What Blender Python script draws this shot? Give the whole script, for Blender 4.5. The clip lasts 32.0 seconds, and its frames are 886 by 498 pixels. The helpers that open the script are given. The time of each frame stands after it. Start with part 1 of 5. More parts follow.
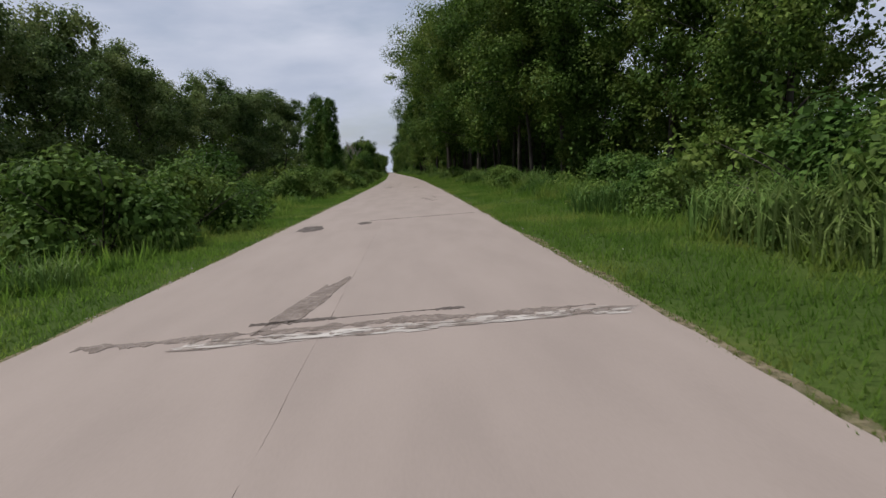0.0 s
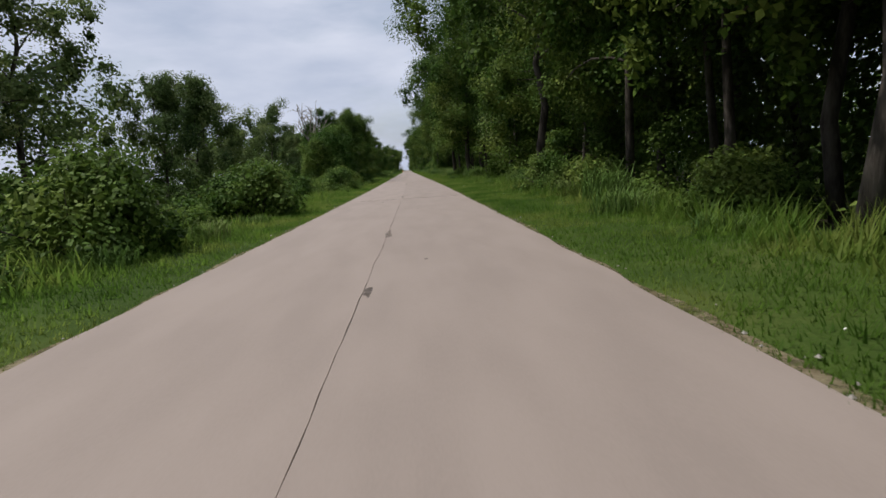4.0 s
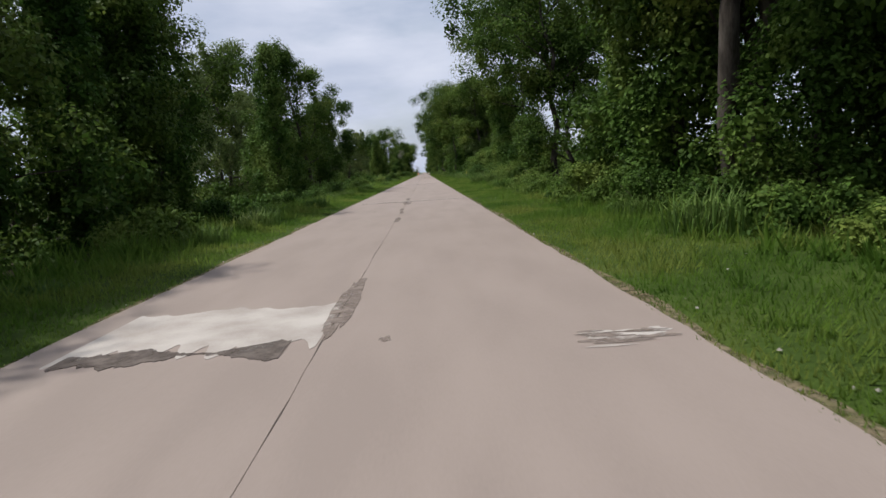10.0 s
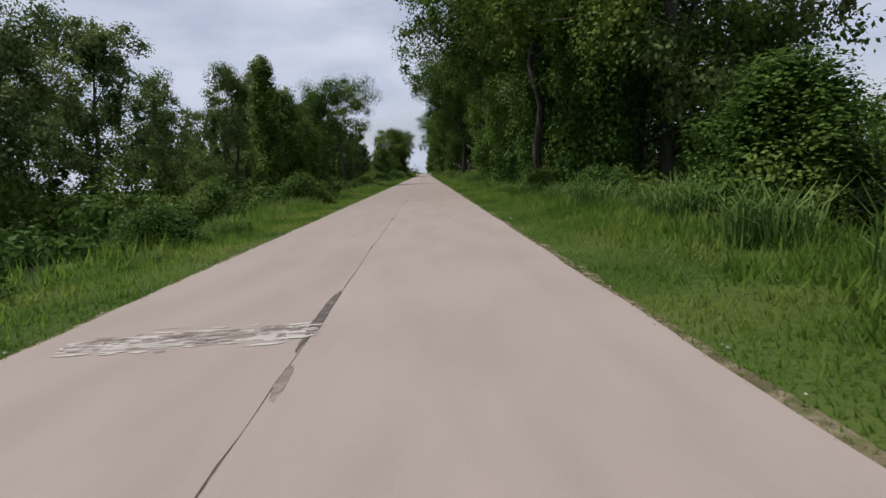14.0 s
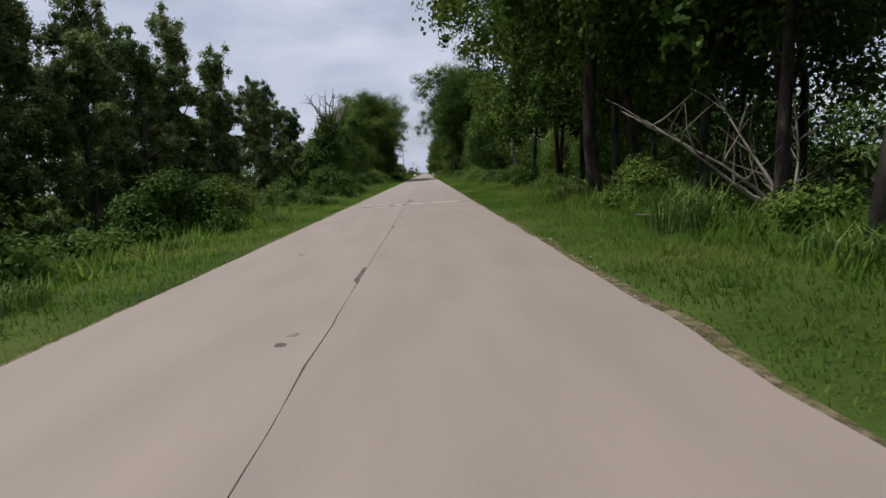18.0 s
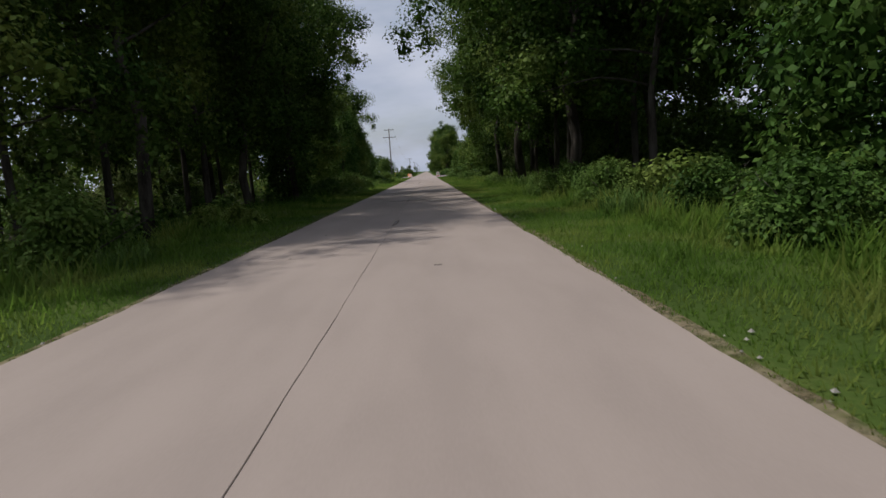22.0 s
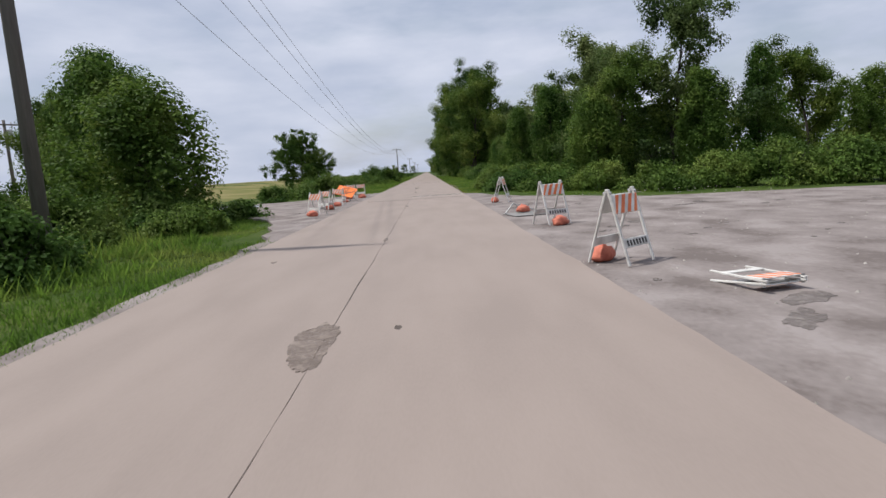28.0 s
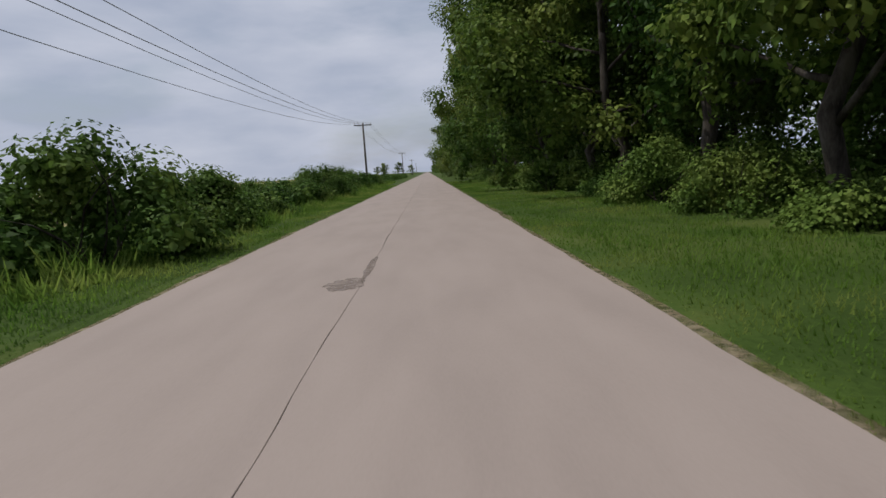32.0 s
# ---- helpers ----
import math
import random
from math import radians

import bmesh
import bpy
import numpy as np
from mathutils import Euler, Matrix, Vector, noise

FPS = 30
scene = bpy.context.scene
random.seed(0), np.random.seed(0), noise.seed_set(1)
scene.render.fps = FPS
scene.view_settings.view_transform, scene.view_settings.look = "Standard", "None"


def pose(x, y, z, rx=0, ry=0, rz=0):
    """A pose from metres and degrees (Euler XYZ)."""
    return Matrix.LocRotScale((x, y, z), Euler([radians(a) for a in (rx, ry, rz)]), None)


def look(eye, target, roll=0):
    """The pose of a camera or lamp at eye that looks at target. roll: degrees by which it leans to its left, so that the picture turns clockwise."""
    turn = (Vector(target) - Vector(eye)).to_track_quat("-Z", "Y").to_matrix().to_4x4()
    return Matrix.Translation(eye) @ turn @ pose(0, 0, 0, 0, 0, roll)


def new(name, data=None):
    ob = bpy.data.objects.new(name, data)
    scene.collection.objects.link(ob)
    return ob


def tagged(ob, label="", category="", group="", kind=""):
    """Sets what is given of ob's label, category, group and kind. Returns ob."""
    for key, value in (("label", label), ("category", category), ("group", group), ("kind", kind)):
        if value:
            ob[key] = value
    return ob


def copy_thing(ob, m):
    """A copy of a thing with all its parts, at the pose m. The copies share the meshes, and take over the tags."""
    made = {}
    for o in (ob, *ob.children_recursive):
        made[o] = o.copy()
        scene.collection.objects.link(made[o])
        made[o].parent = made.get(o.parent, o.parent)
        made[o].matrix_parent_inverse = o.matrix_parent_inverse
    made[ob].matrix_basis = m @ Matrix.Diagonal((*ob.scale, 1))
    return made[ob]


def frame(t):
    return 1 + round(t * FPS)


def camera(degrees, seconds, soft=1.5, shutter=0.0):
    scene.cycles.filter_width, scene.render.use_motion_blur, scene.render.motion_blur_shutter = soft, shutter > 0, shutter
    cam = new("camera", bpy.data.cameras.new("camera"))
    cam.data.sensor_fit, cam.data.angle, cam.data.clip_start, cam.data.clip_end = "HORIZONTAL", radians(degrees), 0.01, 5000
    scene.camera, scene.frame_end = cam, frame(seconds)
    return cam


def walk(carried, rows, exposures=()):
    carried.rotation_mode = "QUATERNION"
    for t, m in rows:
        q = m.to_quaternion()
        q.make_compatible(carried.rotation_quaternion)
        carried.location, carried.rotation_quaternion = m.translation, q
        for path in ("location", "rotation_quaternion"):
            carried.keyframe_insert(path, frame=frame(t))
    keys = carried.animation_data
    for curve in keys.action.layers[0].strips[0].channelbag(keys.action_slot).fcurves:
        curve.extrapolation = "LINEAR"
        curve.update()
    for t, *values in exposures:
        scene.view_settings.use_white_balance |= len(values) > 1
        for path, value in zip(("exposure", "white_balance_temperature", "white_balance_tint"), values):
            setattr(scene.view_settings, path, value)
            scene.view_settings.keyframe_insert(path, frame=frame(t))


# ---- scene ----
FOV = 76.2
cam = camera(FOV, 32.0, soft=1.5, shutter=0.02)
SPEED, EYE, LEAN = 22.0, 1.45, 0.065
BEND, BEND_END = radians(2.2), 154.0


def centre(y):
    """Sideways place of the road's centre joint: a gentle bend, then straight."""
    return -BEND * (BEND_END - y) ** 2 / (2 * BEND_END) if y < BEND_END else 0.0


def heading(px, py):
    """Turn of the camera that puts the far end of the road at (px, py), with the horizon leaning."""
    f = 784 / math.tan(radians(FOV / 2))
    u, v = px - 784, py - 441
    ahead = Vector((u / f, -v / f, -1)).normalized()
    side = Vector(((u + 1) / f, -(v - LEAN) / f, -1)).normalized()
    side = (side - ahead * side.dot(ahead)).normalized()
    up = side.cross(ahead)
    return Matrix((side, ahead, up)).to_4x4()


# seconds, far end of the road in the picture (right, down), metres right of the centre joint
DRIVE = (
    (0.0, 690, 305, 0.95), (0.5, 690, 302, 0.95), (1.0, 694, 307, 0.94), (1.5, 700, 302, 0.92), (2.0, 706, 302, 0.88), (2.5, 712, 301, 0.84),
    (3.0, 714, 304, 0.80), (3.5, 717, 300, 0.78), (4.5, 724, 302, 0.74), (5.5, 730, 301, 0.78), (6.0, 736, 304, 0.80), (6.5, 743, 300, 0.84),
    (7.0, 749, 300, 0.90), (7.5, 752, 301, 0.94), (8.0, 752, 303, 0.98), (9.0, 752, 303, 1.00), (10.0, 752, 305, 1.02), (11.0, 752, 304, 1.05),
    (12.0, 752, 304, 1.10), (13.0, 752, 304, 1.14), (14.0, 753, 305, 1.18), (15.0, 753, 304, 1.16), (16.0, 753, 304, 1.12), (17.0, 753, 303, 1.06),
    (18.0, 754, 305, 1.04), (19.0, 754, 304, 1.02), (19.5, 754, 298, 1.02), (20.0, 755, 306, 1.02), (21.0, 755, 304, 1.04), (22.0, 755, 303, 1.05),
    (23.0, 756, 304, 1.05), (24.0, 756, 302, 1.05), (25.0, 756, 303, 1.04), (26.0, 756, 303, 1.03), (27.5, 756, 302, 1.02), (28.0, 756, 304, 1.02),
    (28.5, 756, 304, 1.02), (29.0, 756, 303, 1.02), (30.0, 757, 302, 1.02), (31.0, 757, 302, 1.02), (32.0, 757, 304, 1.02))
walk(cam, [(t, Matrix.Translation((centre(SPEED * t) + lane, SPEED * t, EYE)) @ heading(px, py)) for t, px, py, lane in DRIVE], [(0, -0.44), (3, -0.34), (8, -0.21), (13, -0.29), (18, -0.37), (21, -0.47), (22, -0.57), (23.2, -0.52), (24, -0.31), (25, -0.27), (28, -0.29), (29.5, -0.44), (32, -0.61)])

# ---- sky and sun: bright broken cloud, hazy sun high on the left ----
SUN_UP, SUN_WAY = 61, -82
world = bpy.data.worlds.new("world")
scene.world = world
world.use_nodes = True
wt = world.node_tree
wn, wl = wt.nodes, wt.links
sky = wn.new("ShaderNodeTexSky")
sky.sky_type, sky.sun_disc = "NISHITA", False
sky.sun_elevation, sky.sun_rotation = radians(SUN_UP), radians(SUN_WAY)
sky.air_density, sky.dust_density = 1.2, 2.0
coords = wn.new("ShaderNodeTexCoord")
stretch = wn.new("ShaderNodeMapping")
stretch.inputs["Scale"].default_value = (1.6, 1.6, 5.0)
clouds = wn.new("ShaderNodeTexNoise")
clouds.inputs["Scale"].default_value, clouds.inputs["Detail"].default_value, clouds.inputs["Roughness"].default_value = 1.7, 6, 0.55
shade = wn.new("ShaderNodeTexNoise")
shade.inputs["Scale"].default_value, shade.inputs["Detail"].default_value = 2.6, 5
cover = wn.new("ShaderNodeMapRange")
cover.inputs["From Min"].default_value, cover.inputs["From Max"].default_value = 0.28, 0.5
cover.inputs["To Min"].default_value, cover.inputs["To Max"].default_value = 0.45, 0.97
tone = wn.new("ShaderNodeValToRGB")
tone.color_ramp.elements[0].position, tone.color_ramp.elements[0].color = 0.33, (4.9, 5.5, 7.0, 1)
tone.color_ramp.elements[1].position, tone.color_ramp.elements[1].color = 0.66, (6.9, 7.3, 8.6, 1)
blend = wn.new("ShaderNodeMix")
blend.data_type = "RGBA"
wl.new(coords.outputs["Generated"], stretch.inputs["Vector"])
wl.new(stretch.outputs["Vector"], clouds.inputs["Vector"])
wl.new(stretch.outputs["Vector"], shade.inputs["Vector"])
wl.new(clouds.outputs["Fac"], cover.inputs["Value"])
wl.new(shade.outputs["Fac"], tone.inputs["Fac"])
wl.new(cover.outputs["Result"], blend.inputs["Factor"])
wl.new(sky.outputs["Color"], blend.inputs["A"])
wl.new(tone.outputs["Color"], blend.inputs["B"])
back = wn["Background"]
back.inputs["Strength"].default_value = 0.12
wl.new(blend.outputs["Result"], back.inputs["Color"])
sun = new("sun", bpy.data.lights.new("sun", "SUN"))
sun.data.energy, sun.data.angle, sun.data.color = 5.0, radians(1.2), (1.0, 0.96, 0.90)
sun_from = Vector((math.sin(radians(SUN_WAY)) * math.cos(radians(SUN_UP)), math.cos(radians(SUN_WAY)) * math.cos(radians(SUN_UP)), math.sin(radians(SUN_UP))))
sun.matrix_world = look(sun_from * 50, (0, 0, 0))


# ---- materials ----
def surface(name, colours, scale=4.0, rough=0.8, bump=0.3, fine=60.0, metal=0.0, island=0.0, jitter=0.0, thin=0.0, stretch=(1, 1, 1), bump_scale=0.02, gloss=0.5, worn=0.0):
    """A principled material whose colour runs through colours by noise at two scales. island, jitter: brightness change by piece and by object. worn: how far it is worn through in places."""
    m = bpy.data.materials.new(name)
    m.use_nodes = True
    nt = m.node_tree
    n, l = nt.nodes, nt.links
    shader = n["Principled BSDF"]
    shader.inputs["Roughness"].default_value, shader.inputs["Metallic"].default_value = rough, metal
    shader.inputs["Specular IOR Level"].default_value = gloss
    mapping = n.new("ShaderNodeMapping")
    mapping.inputs["Scale"].default_value = stretch
    geo = n.new("ShaderNodeNewGeometry")
    l.new(geo.outputs["Position"], mapping.inputs["Vector"])
    coarse = n.new("ShaderNodeTexNoise")
    coarse.inputs["Scale"].default_value, coarse.inputs["Detail"].default_value = scale, 5
    grain = n.new("ShaderNodeTexNoise")
    grain.inputs["Scale"].default_value, grain.inputs["Detail"].default_value = fine, 3
    for tex in (coarse, grain):
        l.new(mapping.outputs["Vector"], tex.inputs["Vector"])
    mixed = n.new("ShaderNodeMath")
    mixed.operation = "MULTIPLY_ADD"
    l.new(grain.outputs["Fac"], mixed.inputs[0])
    mixed.inputs[1].default_value = 0.35
    ramp_in = n.new("ShaderNodeMath")
    ramp_in.operation = "MULTIPLY_ADD"
    l.new(coarse.outputs["Fac"], ramp_in.inputs[0])
    ramp_in.inputs[1].default_value, ramp_in.inputs[2].default_value = 1.3, -0.325
    l.new(ramp_in.outputs[0], mixed.inputs[2])
    ramp = n.new("ShaderNodeValToRGB")
    while len(ramp.color_ramp.elements) < len(colours):
        ramp.color_ramp.elements.new(0.5)
    for i, c in enumerate(colours):
        e = ramp.color_ramp.elements[i]
        e.position = 0.3 + 0.4 * i / max(1, len(colours) - 1)
        e.color = (*c, 1)
    l.new(mixed.outputs[0], ramp.inputs["Fac"])
    colour = ramp.outputs["Color"]
    if island or jitter:
        info = n.new("ShaderNodeObjectInfo")
        both = n.new("ShaderNodeMath")
        both.operation = "MULTIPLY_ADD"
        l.new(geo.outputs["Random Per Island"], both.inputs[0])
        both.inputs[1].default_value = 2 * island
        own = n.new("ShaderNodeMath")
        own.operation = "MULTIPLY_ADD"
        l.new(info.outputs["Random"], own.inputs[0])
        own.inputs[1].default_value, own.inputs[2].default_value = 2 * jitter, 1 - island - jitter
        l.new(own.outputs[0], both.inputs[2])
        hsv = n.new("ShaderNodeHueSaturation")
        l.new(both.outputs[0], hsv.inputs["Value"])
        if thin and jitter:
            hue = n.new("ShaderNodeMapRange")
            hue.inputs["To Min"].default_value, hue.inputs["To Max"].default_value = 0.505, 0.478
            l.new(info.outputs["Random"], hue.inputs["Value"])
            l.new(hue.outputs["Result"], hsv.inputs["Hue"])
        l.new(colour, hsv.inputs["Color"])
        colour = hsv.outputs["Color"]
    l.new(colour, shader.inputs["Base Color"])
    if bump:
        b = n.new("ShaderNodeBump")
        b.inputs["Strength"].default_value, b.inputs["Distance"].default_value = bump, bump_scale
        l.new(mixed.outputs[0], b.inputs["Height"])
        l.new(b.outputs["Normal"], shader.inputs["Normal"])
    if worn:
        away = n.new("ShaderNodeTexNoise")
        away.inputs["Scale"].default_value, away.inputs["Detail"].default_value, away.inputs["Roughness"].default_value = 5.0, 7, 0.7
        l.new(mapping.outputs["Vector"], away.inputs["Vector"])
        left = n.new("ShaderNodeMapRange")
        left.inputs["From Min"].default_value, left.inputs["From Max"].default_value = 0.34, 0.60
        left.inputs["To Min"].default_value, left.inputs["To Max"].default_value = 1 - worn, 1.0
        l.new(away.outputs["Fac"], left.inputs["Value"])
        l.new(left.outputs["Result"], shader.inputs["Alpha"])
    if thin:
        glow = n.new("ShaderNodeBsdfTranslucent")
        l.new(colour, glow.inputs["Color"])
        join = n.new("ShaderNodeMixShader")
        join.inputs["Fac"].default_value = thin
        l.new(shader.outputs["BSDF"], join.inputs[1])
        l.new(glow.outputs["BSDF"], join.inputs[2])
        l.new(join.outputs["Shader"], n["Material Output"].inputs["Surface"])
    return m


CONCRETE = surface("concrete", [(0.234, 0.191, 0.168), (0.252, 0.206, 0.181), (0.266, 0.218, 0.192)], 0.9, 0.85, 0.3, 34, jitter=0.04, stretch=(1.6, 0.4, 1), bump_scale=0.006)
NEW_CONCRETE = surface("pale_concrete", [(0.296, 0.262, 0.236), (0.368, 0.334, 0.306), (0.432, 0.400, 0.370)], 1.6, 0.85, 0.2, 60, bump_scale=0.005)
ASPHALT = surface("asphalt_patch", [(0.066, 0.051, 0.044), (0.120, 0.098, 0.085)], 5.0, 0.9, 0.6, 90, bump_scale=0.01, worn=0.45)
STAIN = surface("worn_asphalt", [(0.150, 0.119, 0.101), (0.185, 0.149, 0.128), (0.228, 0.186, 0.161)], 4.0, 0.9, 0.4, 80, bump_scale=0.008, worn=0.95)
JOINT = surface("joint_filler", [(0.072, 0.061, 0.051), (0.160, 0.136, 0.118)], 6.0, 0.9, 0.5, 60)
GRAVEL = surface("gravel", [(0.145, 0.123, 0.115), (0.198, 0.172, 0.163), (0.230, 0.201, 0.191), (0.272, 0.242, 0.232)], 1.1, 0.95, 0.9, 14, bump_scale=0.03, gloss=0.1, stretch=(1, 0.7, 1))
MUD = surface("damp_mud", [(0.116, 0.098, 0.090), (0.156, 0.134, 0.123), (0.196, 0.171, 0.159)], 2.5, 0.8, 0.6, 30, bump_scale=0.02, worn=1.0)
PEBBLE = surface("pale_stone", [(0.192, 0.176, 0.160), (0.288, 0.264, 0.240), (0.368, 0.344, 0.320)], 9.0, 0.9, 0.2, 60, island=0.3)
GRASS = surface("grass_ground", [(0.028, 0.050, 0.009), (0.042, 0.070, 0.013), (0.064, 0.086, 0.020)], 0.35, 0.95, 0.9, 14, bump_scale=0.08, gloss=0.1)
DIRT = surface("bare_soil", [(0.120, 0.096, 0.056), (0.208, 0.172, 0.112), (0.104, 0.104, 0.040)], 2.0, 0.95, 0.8, 40, bump_scale=0.03, gloss=0.1, worn=0.85)
BLADE = surface("grass_blade", [(0.068, 0.138, 0.020), (0.116, 0.198, 0.031), (0.196, 0.242, 0.054)], 0.4, 0.6, 0, 8, island=0.15, thin=0.6, gloss=0.1)
# Near-black: shade under the trees is mixed into the litter's brown-green.
SHADED_LITTER = surface("shaded_leaf_litter", [(0.015, 0.014, 0.008), (0.035, 0.029, 0.018), (0.028, 0.036, 0.011)], 1.2, 0.95, 0.9, 16, gloss=0.1, bump_scale=0.05)
FIELD = surface("field_grass", [(0.10, 0.115, 0.03), (0.16, 0.15, 0.055), (0.22, 0.185, 0.085)], 0.12, 0.95, 0.8, 9, gloss=0.1, bump_scale=0.06)
REED = surface("tall_grass_blade", [(0.066, 0.124, 0.028), (0.098, 0.166, 0.038), (0.155, 0.205, 0.062)], 0.5, 0.6, 0, 8, island=0.3, thin=0.3, gloss=0.1)
LEAF = surface("leaf", [(0.030, 0.068, 0.012), (0.062, 0.120, 0.021), (0.124, 0.178, 0.038)], 0.3, 0.6, 0, 5, island=0.38, jitter=0.18, thin=0.34, gloss=0.09)
COTTON = surface("cottonwood_leaf", [(0.052, 0.092, 0.028), (0.098, 0.152, 0.044), (0.168, 0.214, 0.074)], 0.3, 0.6, 0, 5, island=0.38, jitter=0.18, thin=0.36, gloss=0.12)
VINE = surface("vine_leaf", [(0.036, 0.084, 0.015), (0.070, 0.138, 0.025), (0.130, 0.198, 0.043)], 0.5, 0.6, 0, 6, island=0.35, jitter=0.15, thin=0.34, gloss=0.09)
BUSH = surface("shrub_leaf", [(0.040, 0.086, 0.016), (0.074, 0.140, 0.027), (0.132, 0.196, 0.044)], 0.5, 0.6, 0, 6, island=0.35, jitter=0.2, thin=0.34, gloss=0.09)
BARK = surface("bark", [(0.028, 0.024, 0.020), (0.062, 0.053, 0.045), (0.095, 0.084, 0.073)], 3.0, 0.95, 0.9, 25, stretch=(1, 1, 0.25), bump_scale=0.04, gloss=0.1)
DEAD = surface("bare_wood", [(0.120, 0.100, 0.084), (0.216, 0.188, 0.160), (0.320, 0.288, 0.252)], 2.5, 0.9, 0.7, 25, stretch=(1, 1, 0.2), bump_scale=0.02)
POLE = surface("creosoted_wood", [(0.080, 0.068, 0.060), (0.152, 0.136, 0.124)], 3.0, 0.9, 0.5, 30, stretch=(1, 1, 0.1), bump_scale=0.01)
WHITE = surface("white_plastic", [(0.50, 0.48, 0.45), (0.72, 0.71, 0.68)], 6.0, 0.5, 0.1, 50)
ORANGE = surface("orange_stripe", [(0.62, 0.13, 0.03), (0.75, 0.19, 0.05)], 6.0, 0.5, 0.05, 50)
BAG = surface("orange_sandbag", [(0.40, 0.10, 0.065), (0.60, 0.19, 0.12)], 7.0, 0.8, 0.6, 40, bump_scale=0.02)
FABRIC = surface("orange_sign_fabric", [(0.80, 0.17, 0.03), (0.92, 0.24, 0.05)], 4.0, 0.6, 0.2, 30)
WATER = surface("water", [(0.20, 0.21, 0.20), (0.26, 0.27, 0.26)], 0.5, 0.08, 0.05, 3)
INK = surface("black_ink", [(0.02, 0.02, 0.02), (0.05, 0.045, 0.04)], 8.0, 0.7, 0, 40)
STEEL = surface("galvanised_steel", [(0.28, 0.28, 0.28), (0.45, 0.45, 0.45)], 5.0, 0.45, 0.1, 40, metal=0.7)
MAT = surface("grey_panel", [(0.17, 0.165, 0.16), (0.24, 0.235, 0.225)], 3.0, 0.8, 0.2, 40)
WIRE = surface("wire", [(0.26, 0.26, 0.27), (0.34, 0.34, 0.35)], 5.0, 0.5, 0, 40)
YELLOW = surface("yellow_paint", [(0.55, 0.42, 0.06), (0.68, 0.54, 0.10)], 6.0, 0.6, 0.1, 40)


# ---- builders ----
def mesh_from(name, verts, faces, material, smooth=False):
    me = bpy.data.meshes.new(name)
    me.from_pydata([tuple(v) for v in verts], [], [tuple(f) for f in faces])
    me.materials.append(material)
    if smooth:
        me.polygons.foreach_set("use_smooth", [True] * len(me.polygons))
    me.update()
    return me


def quads(name, verts, material, corners=4):
    """A mesh of separate faces from an array of corners."""
    me = bpy.data.meshes.new(name)
    count = len(verts) // corners
    me.vertices.add(len(verts))
    me.vertices.foreach_set("co", np.asarray(verts, dtype=np.float32).ravel())
    me.loops.add(len(verts))
    me.loops.foreach_set("vertex_index", np.arange(len(verts), dtype=np.int32))
    me.polygons.add(count)
    me.polygons.foreach_set("loop_start", np.arange(0, len(verts), corners, dtype=np.int32))
    me.materials.append(material)
    me.update(calc_edges=True)
    me.validate()
    return me


def child(name, me, parent, label=""):
    ob = new(name, me)
    ob.parent = parent
    return tagged(ob, label)


def part(name, bm, material, parent, label="", smooth=False):
    me = bpy.data.meshes.new(name)
    bm.to_mesh(me)
    bm.free()
    me.materials.append(material)
    if smooth:
        me.polygons.foreach_set("use_smooth", [True] * len(me.polygons))
    return child(name, me, parent, label)


def thing(name, label, category, group="", at=None):
    ob = tagged(new(name), label, category, group)
    if at is not None:
        ob.matrix_basis = at
    return ob


def box(bm, size, m, bevel=0.0):
    made = bmesh.ops.create_cube(bm, size=1, matrix=m @ Matrix.Diagonal((*size, 1)))
    if bevel:
        edges = list({e for v in made["verts"] for e in v.link_edges})
        bmesh.ops.bevel(bm, geom=edges, offset=bevel, segments=1, affect="EDGES")


def bar(bm, a, b, wide, deep, bevel=0.0):
    """A straight bar from a to b."""
    a, b = Vector(a), Vector(b)
    turn = (b - a).to_track_quat("Z", "Y").to_matrix().to_4x4()
    box(bm, (wide, deep, (b - a).length), Matrix.Translation((a + b) / 2) @ turn, bevel)


def tube(points, radii, sides=7):
    """Vertices and faces of a tapering tube along points."""
    verts, faces = [], []
    points = [Vector(p) for p in points]
    for i, p in enumerate(points):
        way = (points[min(i + 1, len(points) - 1)] - points[max(i - 1, 0)]).normalized()
        side = way.orthogonal().normalized() if i == 0 else (side - way * side.dot(way)).normalized()
        up = way.cross(side)
        for k in range(sides):
            a = 2 * math.pi * k / sides
            verts.append(p + (side * math.cos(a) + up * math.sin(a)) * radii[i])
    for i in range(len(points) - 1):
        for k in range(sides):
            a, b = i * sides + k, i * sides + (k + 1) % sides
            faces.append((a, b, b + sides, a + sides))
    faces.append(tuple(range(len(verts) - sides, len(verts))))
    faces.append(tuple(reversed(range(sides))))
    return verts, faces


def tubes(name, runs, material):
    verts, faces = [], []
    for points, radii, sides in runs:
        v, f = tube(points, radii, sides)
        faces += [tuple(i + len(verts) for i in q) for q in f]
        verts += v
    return mesh_from(name, verts, faces, material, True)


def bough(rng, start, way, length, radius, steps=5, wander=0.25, droop=0.0):
    points, radii = [Vector(start)], [radius]
    way = Vector(way).normalized()
    for i in range(steps):
        way = (way + Vector(rng.normal(0, wander, 3)) + Vector((0, 0, -droop))).normalized()
        points.append(points[-1] + way * length / steps)
        radii.append(radius * (1 - 0.85 * (i + 1) / steps))
    return points, radii, 6


